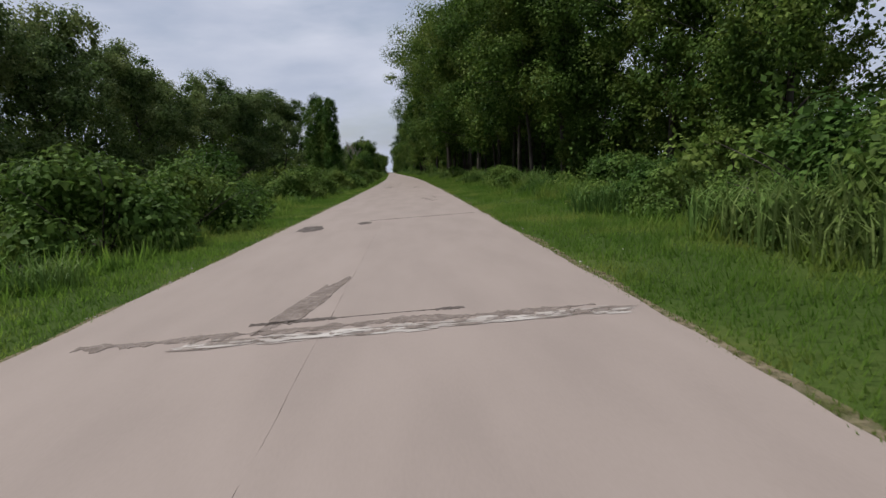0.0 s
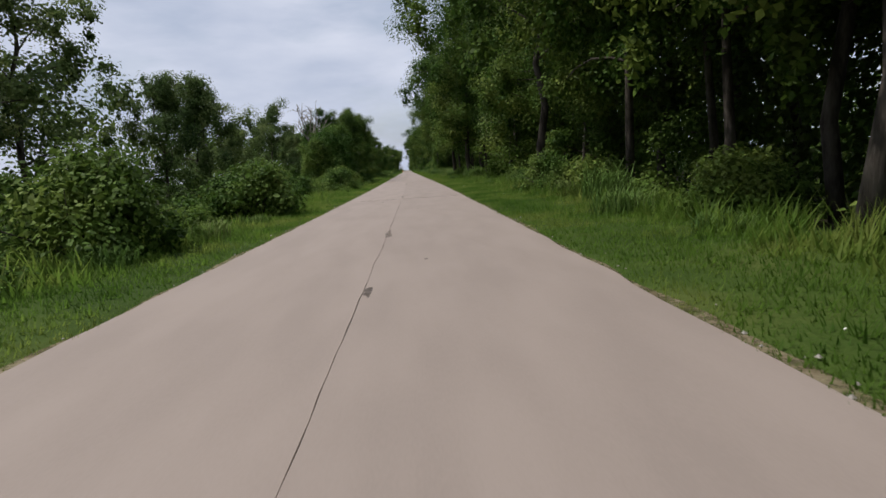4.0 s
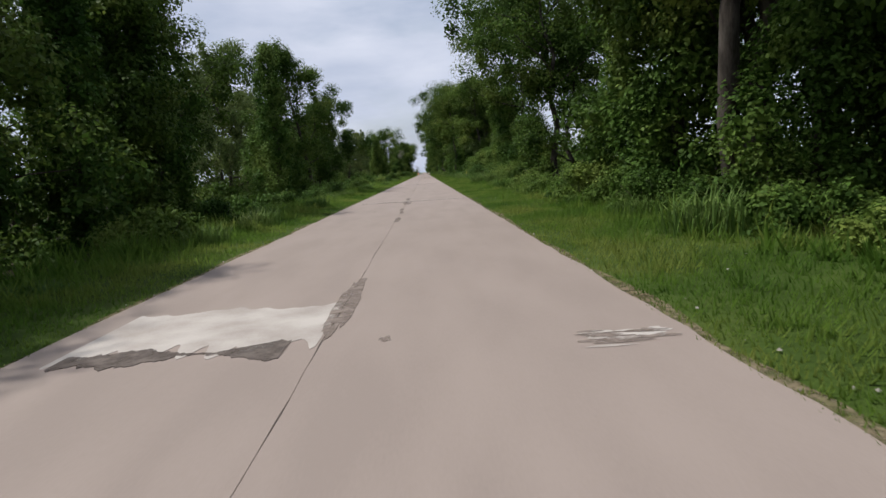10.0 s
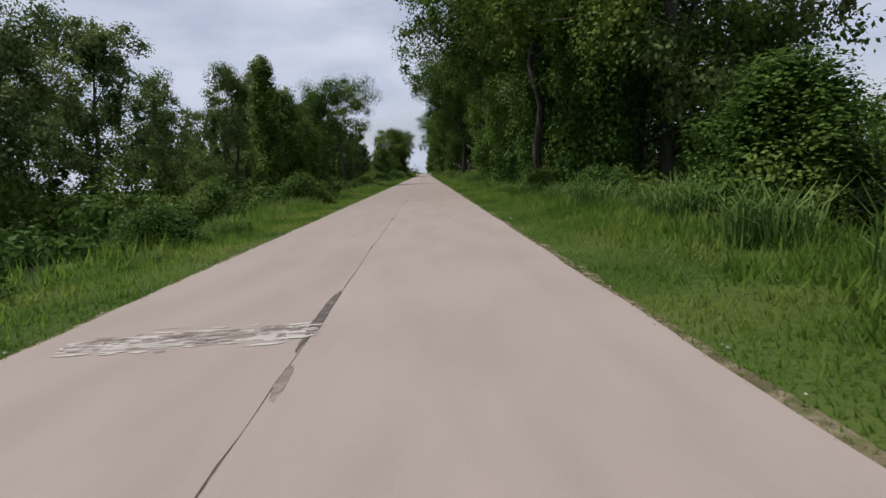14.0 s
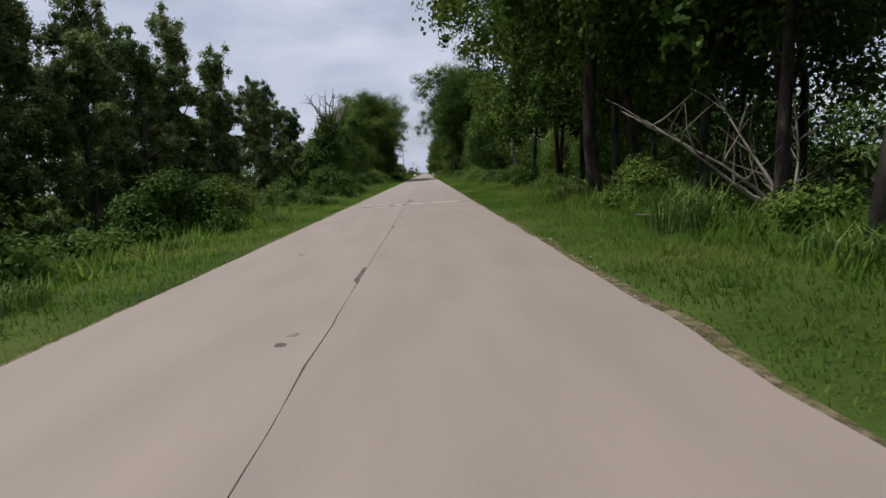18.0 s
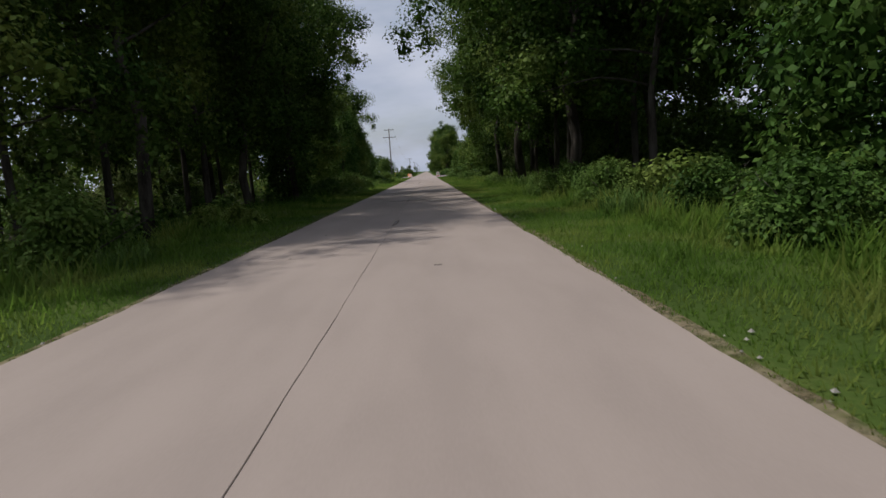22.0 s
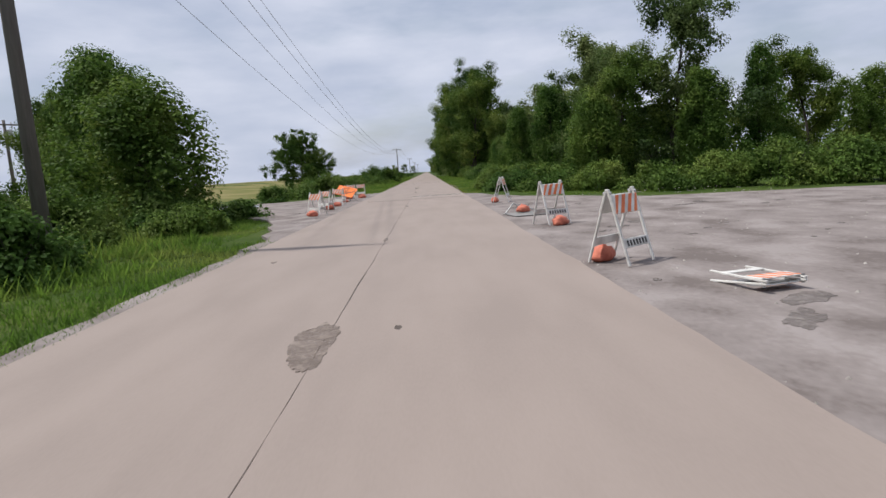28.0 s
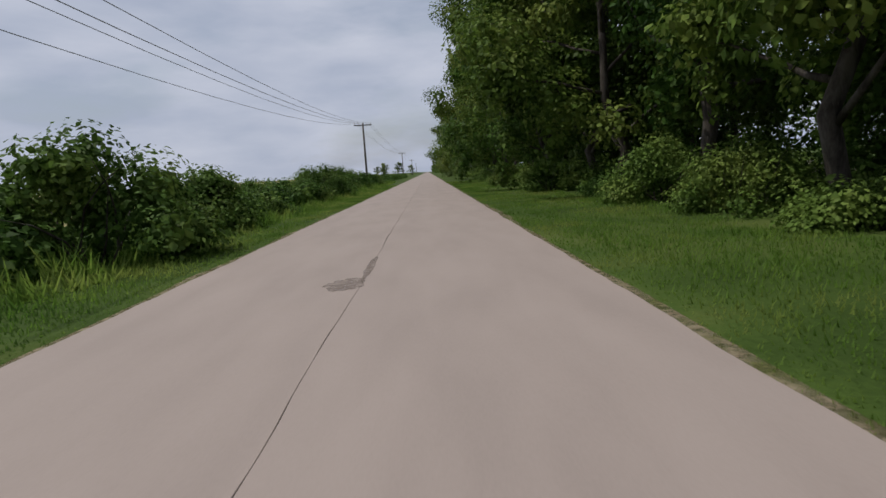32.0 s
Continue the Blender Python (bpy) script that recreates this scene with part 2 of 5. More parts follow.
def leaves(rng, clumps, count, size, droop=0.35, shell=0.35):
    """Corners of many small kite-shaped leaves spread through clumps (x, y, z, radius across, radius up)."""
    c = np.asarray(clumps, dtype=float)
    weight = c[:, 3] ** 2
    pick = rng.choice(len(c), count, p=weight / weight.sum())
    d = rng.normal(0, 1, (count, 3))
    d /= np.linalg.norm(d, axis=1)[:, None]
    r = 0.55 + 0.55 * rng.random(count) ** 0.6
    p = c[pick, :3] + d * r[:, None] * np.stack([c[pick, 3], c[pick, 3], c[pick, 4]], 1)
    n = d * 1.05 + rng.normal(0, 0.45, (count, 3)) + np.array([0, 0, 0.55])
    n /= np.linalg.norm(n, axis=1)[:, None]
    way = rng.normal(0, 1, (count, 3)) + d * 0.5 - np.array([0, 0, droop])
    way -= n * (way * n).sum(1)[:, None]
    way /= np.linalg.norm(way, axis=1)[:, None] + 1e-6
    side = np.cross(way, n)
    s = (size * (0.6 + 0.8 * rng.random(count)))[:, None]
    fold = n * s * 0.10
    return np.stack([p, p + way * s * 0.45 + side * s * 0.32 + fold, p + way * s, p + way * s * 0.45 - side * s * 0.32 + fold], 1).reshape(-1, 3)


def foliage(rng, clumps, count, size, droop=0.35, shell=0.35, inner=72):
    """Leaves round the clumps, and larger dense sprays in the heart of each clump."""
    c = np.asarray(clumps, dtype=float)
    hearts = np.repeat(c, inner, axis=0)
    total = len(hearts)
    n = rng.normal(0, 1, (total, 3))
    n /= np.linalg.norm(n, axis=1)[:, None]
    way = rng.normal(0, 1, (total, 3))
    way -= n * (way * n).sum(1)[:, None]
    way /= np.linalg.norm(way, axis=1)[:, None] + 1e-6
    side = np.cross(way, n)
    r = np.minimum(0.45 * size + 0.075, hearts[:, 3:4] * rng.uniform(0.2, 0.38, (total, 1)))
    p = hearts[:, :3] + rng.normal(0, 0.26, (total, 3)) * np.stack([hearts[:, 3], hearts[:, 3], hearts[:, 4]], 1)
    sprays = np.stack([p - way * r, p + side * r * 0.62, p + way * r, p - side * r * 0.62], 1).reshape(-1, 3)
    return np.concatenate([leaves(rng, clumps, count, size, droop, shell), sprays])


# ---- ground and road ----
def smooth_step(a, b, x):
    k = min(1.0, max(0.0, (x - a) / (b - a)))
    return k * k * (3 - 2 * k)


LEFT_EDGE, RIGHT_EDGE = -2.8, 3.15


def ground_z(x, y):
    u = x - centre(min(y, BEND_END)) if y < BEND_END else x
    lump = noise.noise((x * 0.15, y * 0.15, 0)) * 0.22 + noise.noise((x * 0.6, y * 0.6, 3)) * 0.07
    if LEFT_EDGE - 0.05 < u < RIGHT_EDGE + 0.05:
        return -0.10
    flat = smooth_step(545, 565, y)
    if u < 0:
        away = LEFT_EDGE - u
        z = -0.03 - 0.9 * smooth_step(2.2, 9.5, away) * (1 - 0.75 * flat)
        z += flat * 1.9 * smooth_step(22, 52, away) * smooth_step(575, 640, y)
    else:
        away = u - RIGHT_EDGE
        z = -0.03 - 0.9 * smooth_step(3.0, 11.0, away) * (1 - 0.8 * flat)
    mouth = smooth_step(598, 606, y) * (1 - smooth_step(656, 664, y))
    return z - 0.06 * mouth + lump * smooth_step(0.6, 5.0, away) * (1 - 0.85 * mouth)


def ground_sheet():
    us = [-1800, -700, -300, -140, -90, -72, -60, -52, -44, -36, -28, -22, -18, -15, -12.5, -10.5, -9, -7.8, -6.8, -5.9, -5.1, -4.4, -3.8, -3.2, -2.86, -2.76, -2.65,
          3.1, 3.21, 3.6, 4.1, 4.8, 5.6, 6.4, 7.3, 8.2, 9.2, 10.4, 12, 14, 17, 21, 26, 34, 46, 70, 120, 300, 700, 1800]
    ys = [-900, -300, -120] + [-60 + 2.5 * i for i in range(320)] + [760, 790, 830, 900, 1000, 1300, 2000, 4000]
    verts = [(centre(max(y, -120)) + u, y, ground_z(centre(max(y, -120)) + u, y)) for y in ys for u in us]
    w = len(us)
    faces = [(j * w + i, j * w + i + 1, (j + 1) * w + i + 1, (j + 1) * w + i) for j in range(len(ys) - 1) for i in range(w - 1)]
    tagged(new("ground", mesh_from("ground", verts, faces, GRASS, True)), "mown green grass verge falling away to rough ground", "ground", kind="structure")


ground_sheet()


def strip(name, us, y0, y1, step, lift, material, label, category):
    """A sheet that lies on the ground, us metres from the centre joint, with a ragged near edge."""
    ys = list(np.arange(y0, y1 + step, step))
    verts = []
    for y in ys:
        for i, u in enumerate(us):
            x = centre(y) + u + (0.9 * noise.noise((y * 0.25, u, 3)) if i == 0 else 0)
            verts.append((x, y, ground_z(x, y) + (lift if i else -0.03)))
    w = len(us)
    faces = [(j * w + i, j * w + i + 1, (j + 1) * w + i + 1, (j + 1) * w + i) for j in range(len(ys) - 1) for i in range(w - 1)]
    if us[1] < us[0]:
        faces = [tuple(reversed(f)) for f in faces]
    tagged(new(name, mesh_from(name, verts, faces, material, True)), label, category, kind="structure")


RIGHT_FLOOR = (8.8, 9.6, 10.6, 12, 14, 17, 21, 26, 34, 46)
LEFT_FLOOR = (-8.2, -9, -10.5, -12.5, -15, -18, -22, -28, -36, -44)
# Litter sheets whose colour also carries the shade of the woods.
strip("wood_floor_right", RIGHT_FLOOR, -40, 604, 2.5, 0.06, SHADED_LITTER, "leaf litter under the trees, darkened by painted shade", "ground")
strip("wood_floor_left", LEFT_FLOOR, -40, 596, 2.5, 0.06, SHADED_LITTER, "leaf litter under the trees below the bank, darkened by painted shade", "ground")
strip("wood_floor_far", (9.8, 10.6, 12, 14, 17, 21, 26, 34, 46), 664, 1000, 4, 0.06, SHADED_LITTER, "leaf litter under the far trees, darkened by painted shade", "ground")
strip("levee_field", (-17, -22, -28, -36, -44, -52, -60, -72, -90, -140, -300), 660, 1300, 5, 0.06, FIELD, "low grassy levee with dry olive-coloured grass", "field")

rng = np.random.default_rng(5)
road = tagged(new("road"), "narrow two-lane road of worn pale pinkish concrete slabs", "road", kind="structure")


def slab(u0, u1, y0, y1):
    """One concrete slab with a slightly broken outer edge and a wandering edge at the centre joint."""
    rows = max(2, int((y1 - y0) / 0.4))
    verts, faces = [], []
    for k in range(rows + 1):
        y = y0 + 0.006 + (y1 - y0 - 0.012) * k / rows
        wander = noise.noise((y * 0.5, 2.2, 0)) * 0.025 + noise.noise((y * 2.1, 2.2, 0)) * 0.014
        open_by = max(0.0, noise.noise((y * 0.33, 5.2, 0))) * 0.026 + max(0.0, noise.noise((y * 1.7, 5.2, 0))) * 0.018
        shut = 1.0 if y > 52 else 0.05
        open_by *= shut
        if u0 < -1:
            a = u0 + noise.noise((y * 0.7, 1.3, 0)) * 0.04 + noise.noise((y * 2.7, 1.3, 0)) * 0.035
            b = u1 + wander - open_by
        else:
            a = u0 + wander
            b = u1 + noise.noise((y * 0.7, 7.3, 0)) * 0.05 + noise.noise((y * 2.7, 7.3, 0)) * 0.035
        a, b = a + centre(y), b + centre(y)
        verts += [(a, y, -0.12), (a, y, -0.004 * shut), (a + 0.004 * shut, y, 0), (b - 0.004 * shut, y, 0), (b, y, -0.004 * shut), (b, y, -0.12)]
    for k in range(rows):
        for i in range(5):
            p = k * 6 + i
            faces.append((p, p + 1, p + 7, p + 6))
    faces += [(5, 4, 3, 2, 1, 0), tuple(range(rows * 6, rows * 6 + 6))]
    return mesh_from("slab", verts, faces, CONCRETE)


JOINT_STEP, JOINT_AT = 44.65, 424.0


def road_slabs():
    bed = []
    ys = [-60 + 8 * i for i in range(141)]
    for y in ys:
        bed += [(centre(y) + LEFT_EDGE + 0.15, y, -0.009), (centre(y) + RIGHT_EDGE - 0.15, y, -0.009)]
    child("joint_bed", mesh_from("joint_bed", bed, [(2 * i, 2 * i + 1, 2 * i + 3, 2 * i + 2) for i in range(len(ys) - 1)], JOINT), road)
    joints = [JOINT_AT + (JOINT_STEP if i > 0 else 43.75) * i for i in range(-11, 15)]
    for y, following in zip(joints, joints[1:]):
        child("slab", slab(LEFT_EDGE, -0.0008, y, following), road)
        child("slab", slab(0.0008, RIGHT_EDGE, y + 0.1, following + 0.1), road)
    far = [(LEFT_EDGE, 1020, 0), (RIGHT_EDGE, 1020, 0), (RIGHT_EDGE, 3000, 0), (LEFT_EDGE, 3000, 0)]
    child("slab", mesh_from("slab", far, [(0, 1, 2, 3)], CONCRETE), road)


def blot(u, y, wide, long, material, seed, name="asphalt_patch", rag=0.45, lift=0.006, turn=0.0):
    """A thin ragged patch on the road, wide across it and long along it."""
    count = 90
    ring = []
    for i in range(count):
        a = 2 * math.pi * i / count
        k = 1 + rag * noise.noise((math.cos(a) * 1.3, math.sin(a) * 1.3, seed)) + rag * 0.4 * noise.noise((math.cos(a) * 4, math.sin(a) * 4, seed)) + rag * 0.22 * noise.noise((math.cos(a) * 14, math.sin(a) * 14, seed))
        ex, ey = math.cos(a), math.sin(a)
        power = 0.9
        p = Vector((math.copysign(abs(ex) ** power, ex) * wide / 2 * k, math.copysign(abs(ey) ** power, ey) * long / 2 * k, 0))
        p.rotate(Euler((0, 0, radians(turn))))
        ring.append((centre(y) + u + p.x, y + p.y))
    verts = [(*p, lift) for p in ring] + [(*p, -0.01) for p in ring]
    faces = [tuple(range(count))] + [(i, i + count, (i + 1) % count + count, (i + 1) % count) for i in range(count)]
    child(name, mesh_from(name, verts, faces, material), road)


def flecks(y, u0, u1, wide, seed, skew=0.0):
    """Scattered pale chips and dark scars of a broken joint, each a thin ragged sliver."""
    rng = np.random.default_rng(seed)
    for material, share, lift in ((NEW_CONCRETE, 60, 0.004), (STAIN, 34, 0.006)):
        verts, faces = [], []
        for i in range(int((u1 - u0) * share * (0.5 + wide))):
            u = rng.uniform(u0, u1)
            cx, cy = centre(y) + u, y + skew * (u - u0) + rng.normal(0, wide * 0.28)
            long, thin = rng.uniform(0.03, 0.22), rng.uniform(0.012, 0.05)
            count = 9
            first = len(verts)
            for k in range(count):
                a = 2 * math.pi * k / count
                r = rng.uniform(0.6, 1.2)
                verts.append((cx + math.cos(a) * long * r, cy + math.sin(a) * thin * r, lift + 0.00002 * i))
            faces.append(tuple(range(first, first + count)))
        tagged(child("broken_joint", mesh_from("broken_joint", verts, faces, material), road), kind="stuff")


def band(y, u0, u1, wide, material, seed, name="repair_strip", skew=0.0, lift=0.006, gaps=0.0, solid=False):
    """A ragged strip across the road at y; pale ones are broken into many flecks unless solid."""
    if material is NEW_CONCRETE and not solid:
        flecks(y, u0, u1, wide, seed, skew)
        return
    count = max(6, int((u1 - u0) / 0.035))
    verts, faces = [], []
    for i in range(count + 1):
        u = u0 + (u1 - u0) * i / count
        mid = y + skew * (u - u0) + 0.10 * wide * noise.noise((u * 0.8, seed, 0)) * 3
        k = 0.55 + 0.8 * noise.noise((u * 1.4, seed, 2)) + 0.5 * noise.noise((u * 6, seed, 4)) + min(0.5, 0.12 / wide) * noise.noise((u * 19, seed, 5)) - gaps * max(0, noise.noise((u * 0.9, seed, 9))) * 3
        k = 0.9 + 0.2 * (k - 0.55) if solid else k
        half = max(0.002, wide / 2 * k)
        low = max(0.002, wide / 2 * (k + 0.5 * noise.noise((u * 7, seed, 6)) + min(0.6, 0.14 / wide) * noise.noise((u * 23, seed, 8))))
        verts += [(centre(y) + u, mid - low, -0.01), (centre(y) + u, mid - low, lift), (centre(y) + u, mid + half, lift), (centre(y) + u, mid + half, -0.01)]
    for i in range(count):
        for j in range(3):
            p = i * 4 + j
            faces.append((p, p + 4, p + 5, p + 1))
    child(name, mesh_from(name, verts, faces, material), road)


def road_repairs():
    # a rough broken joint, a stained diagonal and thin cracks where the clip begins
    band(5.4, -2.3, 2.7, 0.34, STAIN, 1, gaps=0.3)
    band(5.15, -1.2, 2.9, 0.22, NEW_CONCRETE, 2, "concrete_strip", lift=0.004)
    band(5.75, -0.8, 1.4, 0.16, ASPHALT, 3, gaps=0.8)
    blot(-0.35, 6.6, 0.30, 2.6, STAIN, 4, turn=-12)
    blot(-2.0, 16.2, 0.75, 1.5, ASPHALT, 5, "asphalt_patch")
    blot(-0.5, 16.9, 0.45, 0.7, ASPHALT, 6)
    band(17.6, -0.4, 2.9, 0.16, STAIN, 7, skew=0.1)
    for i in range(26):
        blot(1.5 + 0.75 * ((i * 0.37) % 1), 26.5 + 4.5 * ((i * 0.61) % 1), 0.04 + 0.08 * ((i * 0.7) % 1) ** 2, 0.06 + 0.16 * ((i * 0.43) % 1) ** 2, ASPHALT, 410 + i, "pothole", 0.7, 0.004, 40 * (i % 5))
    for i, (u, y, wide, long) in enumerate(((-1.0, 53.4, 0.55, 1.0), (-1.3, 54.4, 0.3, 0.5), (-0.75, 54.3, 0.25, 0.5), (-1.0, 58.0, 0.3, 0.9), (-1.2, 61.5, 0.3, 0.6), (-1.0, 65.5, 0.25, 0.8))):
        blot(u, y, wide, long, ASPHALT, 30 + i, "asphalt_patch", 0.8, 0.004, 30 * i)
    for i in range(22):
        blot(1.35 + 0.5 * ((i * 0.53) % 1), 48.6 + 3.4 * ((i * 0.77) % 1), 0.03 + 0.09 * ((i * 0.7) % 1) ** 2, 0.08 + 0.3 * ((i * 0.37) % 1) ** 2, ASPHALT, 440 + i, "crack_patch", 0.7, 0.004, 25 * (i % 5) - 50)
    blot(0.05, 71.6, 0.5, 0.62, ASPHALT, 20, "pothole", 0.35)
    band(88.4, -2.5, 0.0, 0.8, NEW_CONCRETE, 21, "concrete_strip", lift=0.004, solid=True)
    band(117, -2.2, 2.8, 0.07, STAIN, 22)
    for i in range(44):
        k = (i * 0.618) % 1
        blot(LEFT_EDGE + 0.5 + 4.4 * k, 16 * i + 5 * ((i * 0.37) % 1), 0.04 + 0.07 * ((i * 0.71) % 1), 0.08 + 0.16 * ((i * 0.53) % 1), STAIN, 300 + i, "stain_spot", 0.6, 0.002)
    # worn and patched lengths of the centre joint
    rng = np.random.default_rng(61)
    y = 62.0
    while y < 705:
        blot(rng.normal(0.03, 0.03), y, rng.uniform(0.05, 0.15), rng.uniform(0.4, 1.7), STAIN if rng.random() < 0.8 else ASPHALT, 500 + y, "joint_patch", 0.6, 0.003, rng.normal(0, 2))
        y += rng.uniform(6, 19)
    for i in range(50):
        y = rng.uniform(0, 700)
        blot(rng.uniform(LEFT_EDGE + 0.3, RIGHT_EDGE - 0.3), y, rng.uniform(0.03, 0.12), rng.uniform(0.05, 0.2), ASPHALT, 600 + y, "tar_spot", 0.6, 0.003)
    # middle stretch
    band(180.4, -2.2, -0.4, 0.55, NEW_CONCRETE, 23, "concrete_strip", lift=0.004)
    band(180.3, -2.2, -0.5, 0.30, STAIN, 24, gaps=0.6)
    blot(2.75, 180.3, 0.5, 0.35, ASPHALT, 25)
    blot(0.08, 206.4, 0.22, 1.5, STAIN, 26)
    blot(0.1, 209.4, 0.16, 1.2, STAIN, 27)
    band(225.75, -2.38, -0.04, 1.75, NEW_CONCRETE, 47, "concrete_strip", lift=0.0045, solid=True)
    band(224.85, -2.3, -0.3, 0.5, ASPHALT, 28, lift=0.007)
    blot(0.02, 226.4, 0.24, 2.7, STAIN, 29)
    band(224.5, 2.3, 2.95, 0.3, NEW_CONCRETE, 50, "concrete_strip")
    blot(0.05, 238, 0.18, 1.8, STAIN, 48)
    blot(-0.02, 243, 0.16, 1.2, STAIN, 49)
    band(249.4, -2.3, 3.0, 0.34, NEW_CONCRETE, 51, "concrete_strip", lift=0.004)
    band(249.3, -2.3, 2.9, 0.26, ASPHALT, 52, gaps=0.7)
    blot(0.0, 249.2, 0.7, 0.5, ASPHALT, 53)
    blot(0.06, 247.6, 0.34, 1.8, STAIN, 54)
    blot(-0.02, 251.8, 0.2, 2.4, STAIN, 55)
    blot(-0.05, 293.4, 0.30, 5.0, STAIN, 56)
    band(291.0, -2.2, -0.4, 0.34, ASPHALT, 57, gaps=0.6)
    band(292.0, 0.05, 2.95, 0.05, ASPHALT, 58, gaps=0.5)
    band(313.3, -2.38, -0.1, 0.3, NEW_CONCRETE, 42, "concrete_strip", lift=0.0035, solid=True)
    band(313.4, -2.35, -0.05, 0.55, NEW_CONCRETE, 59, "concrete_strip", lift=0.004)
    band(313.5, -2.3, -0.1, 0.22, STAIN, 60, gaps=0.5)
    blot(-0.03, 314.0, 0.12, 2.2, ASPHALT, 61)
    band(381.5, -2.35, 0.05, 0.45, ASPHALT, 62)
    band(380.2, 0.05, 3.0, 0.05, ASPHALT, 63)
    band(382.8, 0.08, 3.0, 0.05, ASPHALT, 64, gaps=0.6)
    band(382.7, 0.08, 2.0, 0.2, NEW_CONCRETE, 65, "concrete_strip", lift=0.004)
    # the wide repair in the second half
    band(422.95, -2.42, 3.05, 0.8, NEW_CONCRETE, 46, "concrete_strip", lift=0.0035, solid=True)
    band(421.95, -2.42, -0.7, 0.75, NEW_CONCRETE, 45, "concrete_strip", lift=0.0040, solid=True)
    band(423.5, -2.4, 1.5, 0.3, NEW_CONCRETE, 66, "concrete_strip")
    band(422.45, -2.4, -0.55, 0.95, ASPHALT, 67, lift=0.008)
    blot(-0.05, 422.9, 0.35, 0.55, ASPHALT, 68)
    blot(2.75, 422.6, 0.75, 0.42, ASPHALT, 69)
    blot(0.12, 425.6, 0.26, 1.5, STAIN, 70)
    blot(-0.1, 434.5, 0.14, 0.6, ASPHALT, 71)
    blot(0.75, 445.5, 1.1, 0.95, STAIN, 72, lift=0.004)
    band(468.0, -2.35, 1.7, 0.12, STAIN, 73)
    blot(-0.6, 467.2, 0.12, 1.3, STAIN, 74)
    blot(0.9, 480.5, 0.3, 0.5, ASPHALT, 75)
    blot(1.6, 513.4, 1.9, 0.35, ASPHALT, 76)
    band(513.4, -1.5, 2.9, 0.16, STAIN, 77)
    band(558.5, -2.4, 2.4, 0.16, STAIN, 78)
    blot(0.06, 558.8, 0.26, 1.4, STAIN, 79)
    blot(-0.03, 564.3, 0.13, 4.0, STAIN, 80)
    blot(-0.08, 620.9, 0.4, 1.3, STAIN, 81)
    band(603, -2.3, 2.9, 0.05, ASPHALT, 82, gaps=0.4)
    # past the side road
    band(650.1, 0.02, 3.05, 1.3, NEW_CONCRETE, 43, "concrete_strip", lift=0.0035, solid=True)
    band(650.2, 0.02, 2.6, 0.9, NEW_CONCRETE, 83, "concrete_strip", lift=0.0045)
    band(650.2, 0.05, 3.0, 0.95, ASPHALT, 84, gaps=0.2, lift=0.009)
    band(647.0, -2.35, 2.95, 0.05, ASPHALT, 85, gaps=0.3)
    blot(-0.06, 667.2, 0.38, 2.8, STAIN, 86)
    blot(-0.05, 676.5, 0.2, 0.9, STAIN, 87)
    band(691.5, -2.4, 3.05, 0.5, ASPHALT, 88, gaps=0.3)
    blot(-1.75, 688.0, 0.25, 0.4, STAIN, 89)
    blot(-0.2, 711.6, 0.5, 0.8, STAIN, 90)
    blot(0.0, 713, 0.12, 2.0, STAIN, 91)


def soil_strip(side, y0, y1, wide, name, seed):
    """Bare soil and stones along the edge of the slabs."""
    verts, faces = [], []
    edge = RIGHT_EDGE if side > 0 else LEFT_EDGE
    count = int((y1 - y0) / 0.6)
    for i in range(count + 1):
        y = y0 + (y1 - y0) * i / count
        w = wide * max(0.02, 0.42 + 0.35 * noise.noise((y * 0.11, seed, 0)) + 0.35 * noise.noise((y * 0.8, seed, 1)) + 0.4 * noise.noise((y * 0.33, seed, 2)))
        verts += [(centre(y) + edge - side * 0.12, y, -0.014), (centre(y) + edge + side * w * 0.5, y, -0.012), (centre(y) + edge + side * w, y, -0.05)]
    for i in range(count):
        p = 3 * i
        q = [(p, p + 1, p + 4, p + 3), (p + 1, p + 2, p + 5, p + 4)]
        faces += q if side > 0 else [tuple(reversed(f)) for f in q]
    tagged(new(name, mesh_from(name, verts, faces, DIRT, True)), "bare brown soil and stones along the edge of the road", "soil", kind="structure")


soil_strip(1, -20, 900, 0.50, "road_shoulder_right", 3.1)
soil_strip(-1, -20, 900, 0.46, "road_shoulder_left", 8.1)


# ---- grass of the verges ----
LATTICE_U, LATTICE_Y = np.arange(-14.0, 14.4, 0.4), np.arange(-6.0, 812.0, 1.0)
LATTICE = np.array([[ground_z(centre(y) + u, y) for u in LATTICE_U] for y in LATTICE_Y])
CENTRES = np.array([centre(y) for y in LATTICE_Y])


def ground_under(u, y):
    """Sideways place and height of the ground for many points, u metres from the centre joint."""
    i, j = (y - LATTICE_Y[0]) / 1.0, (u - LATTICE_U[0]) / 0.4
    a, b = i.astype(int), j.astype(int)
    i, j = i - a, j - b
    z = (1 - i) * ((1 - j) * LATTICE[a, b] + j * LATTICE[a, b + 1]) + i * ((1 - j) * LATTICE[a + 1, b] + j * LATTICE[a + 1, b + 1])
    return np.interp(y, LATTICE_Y, CENTRES) + u, np.maximum(z, -0.04 - 0.2 * (np.abs(u) > 3.6))


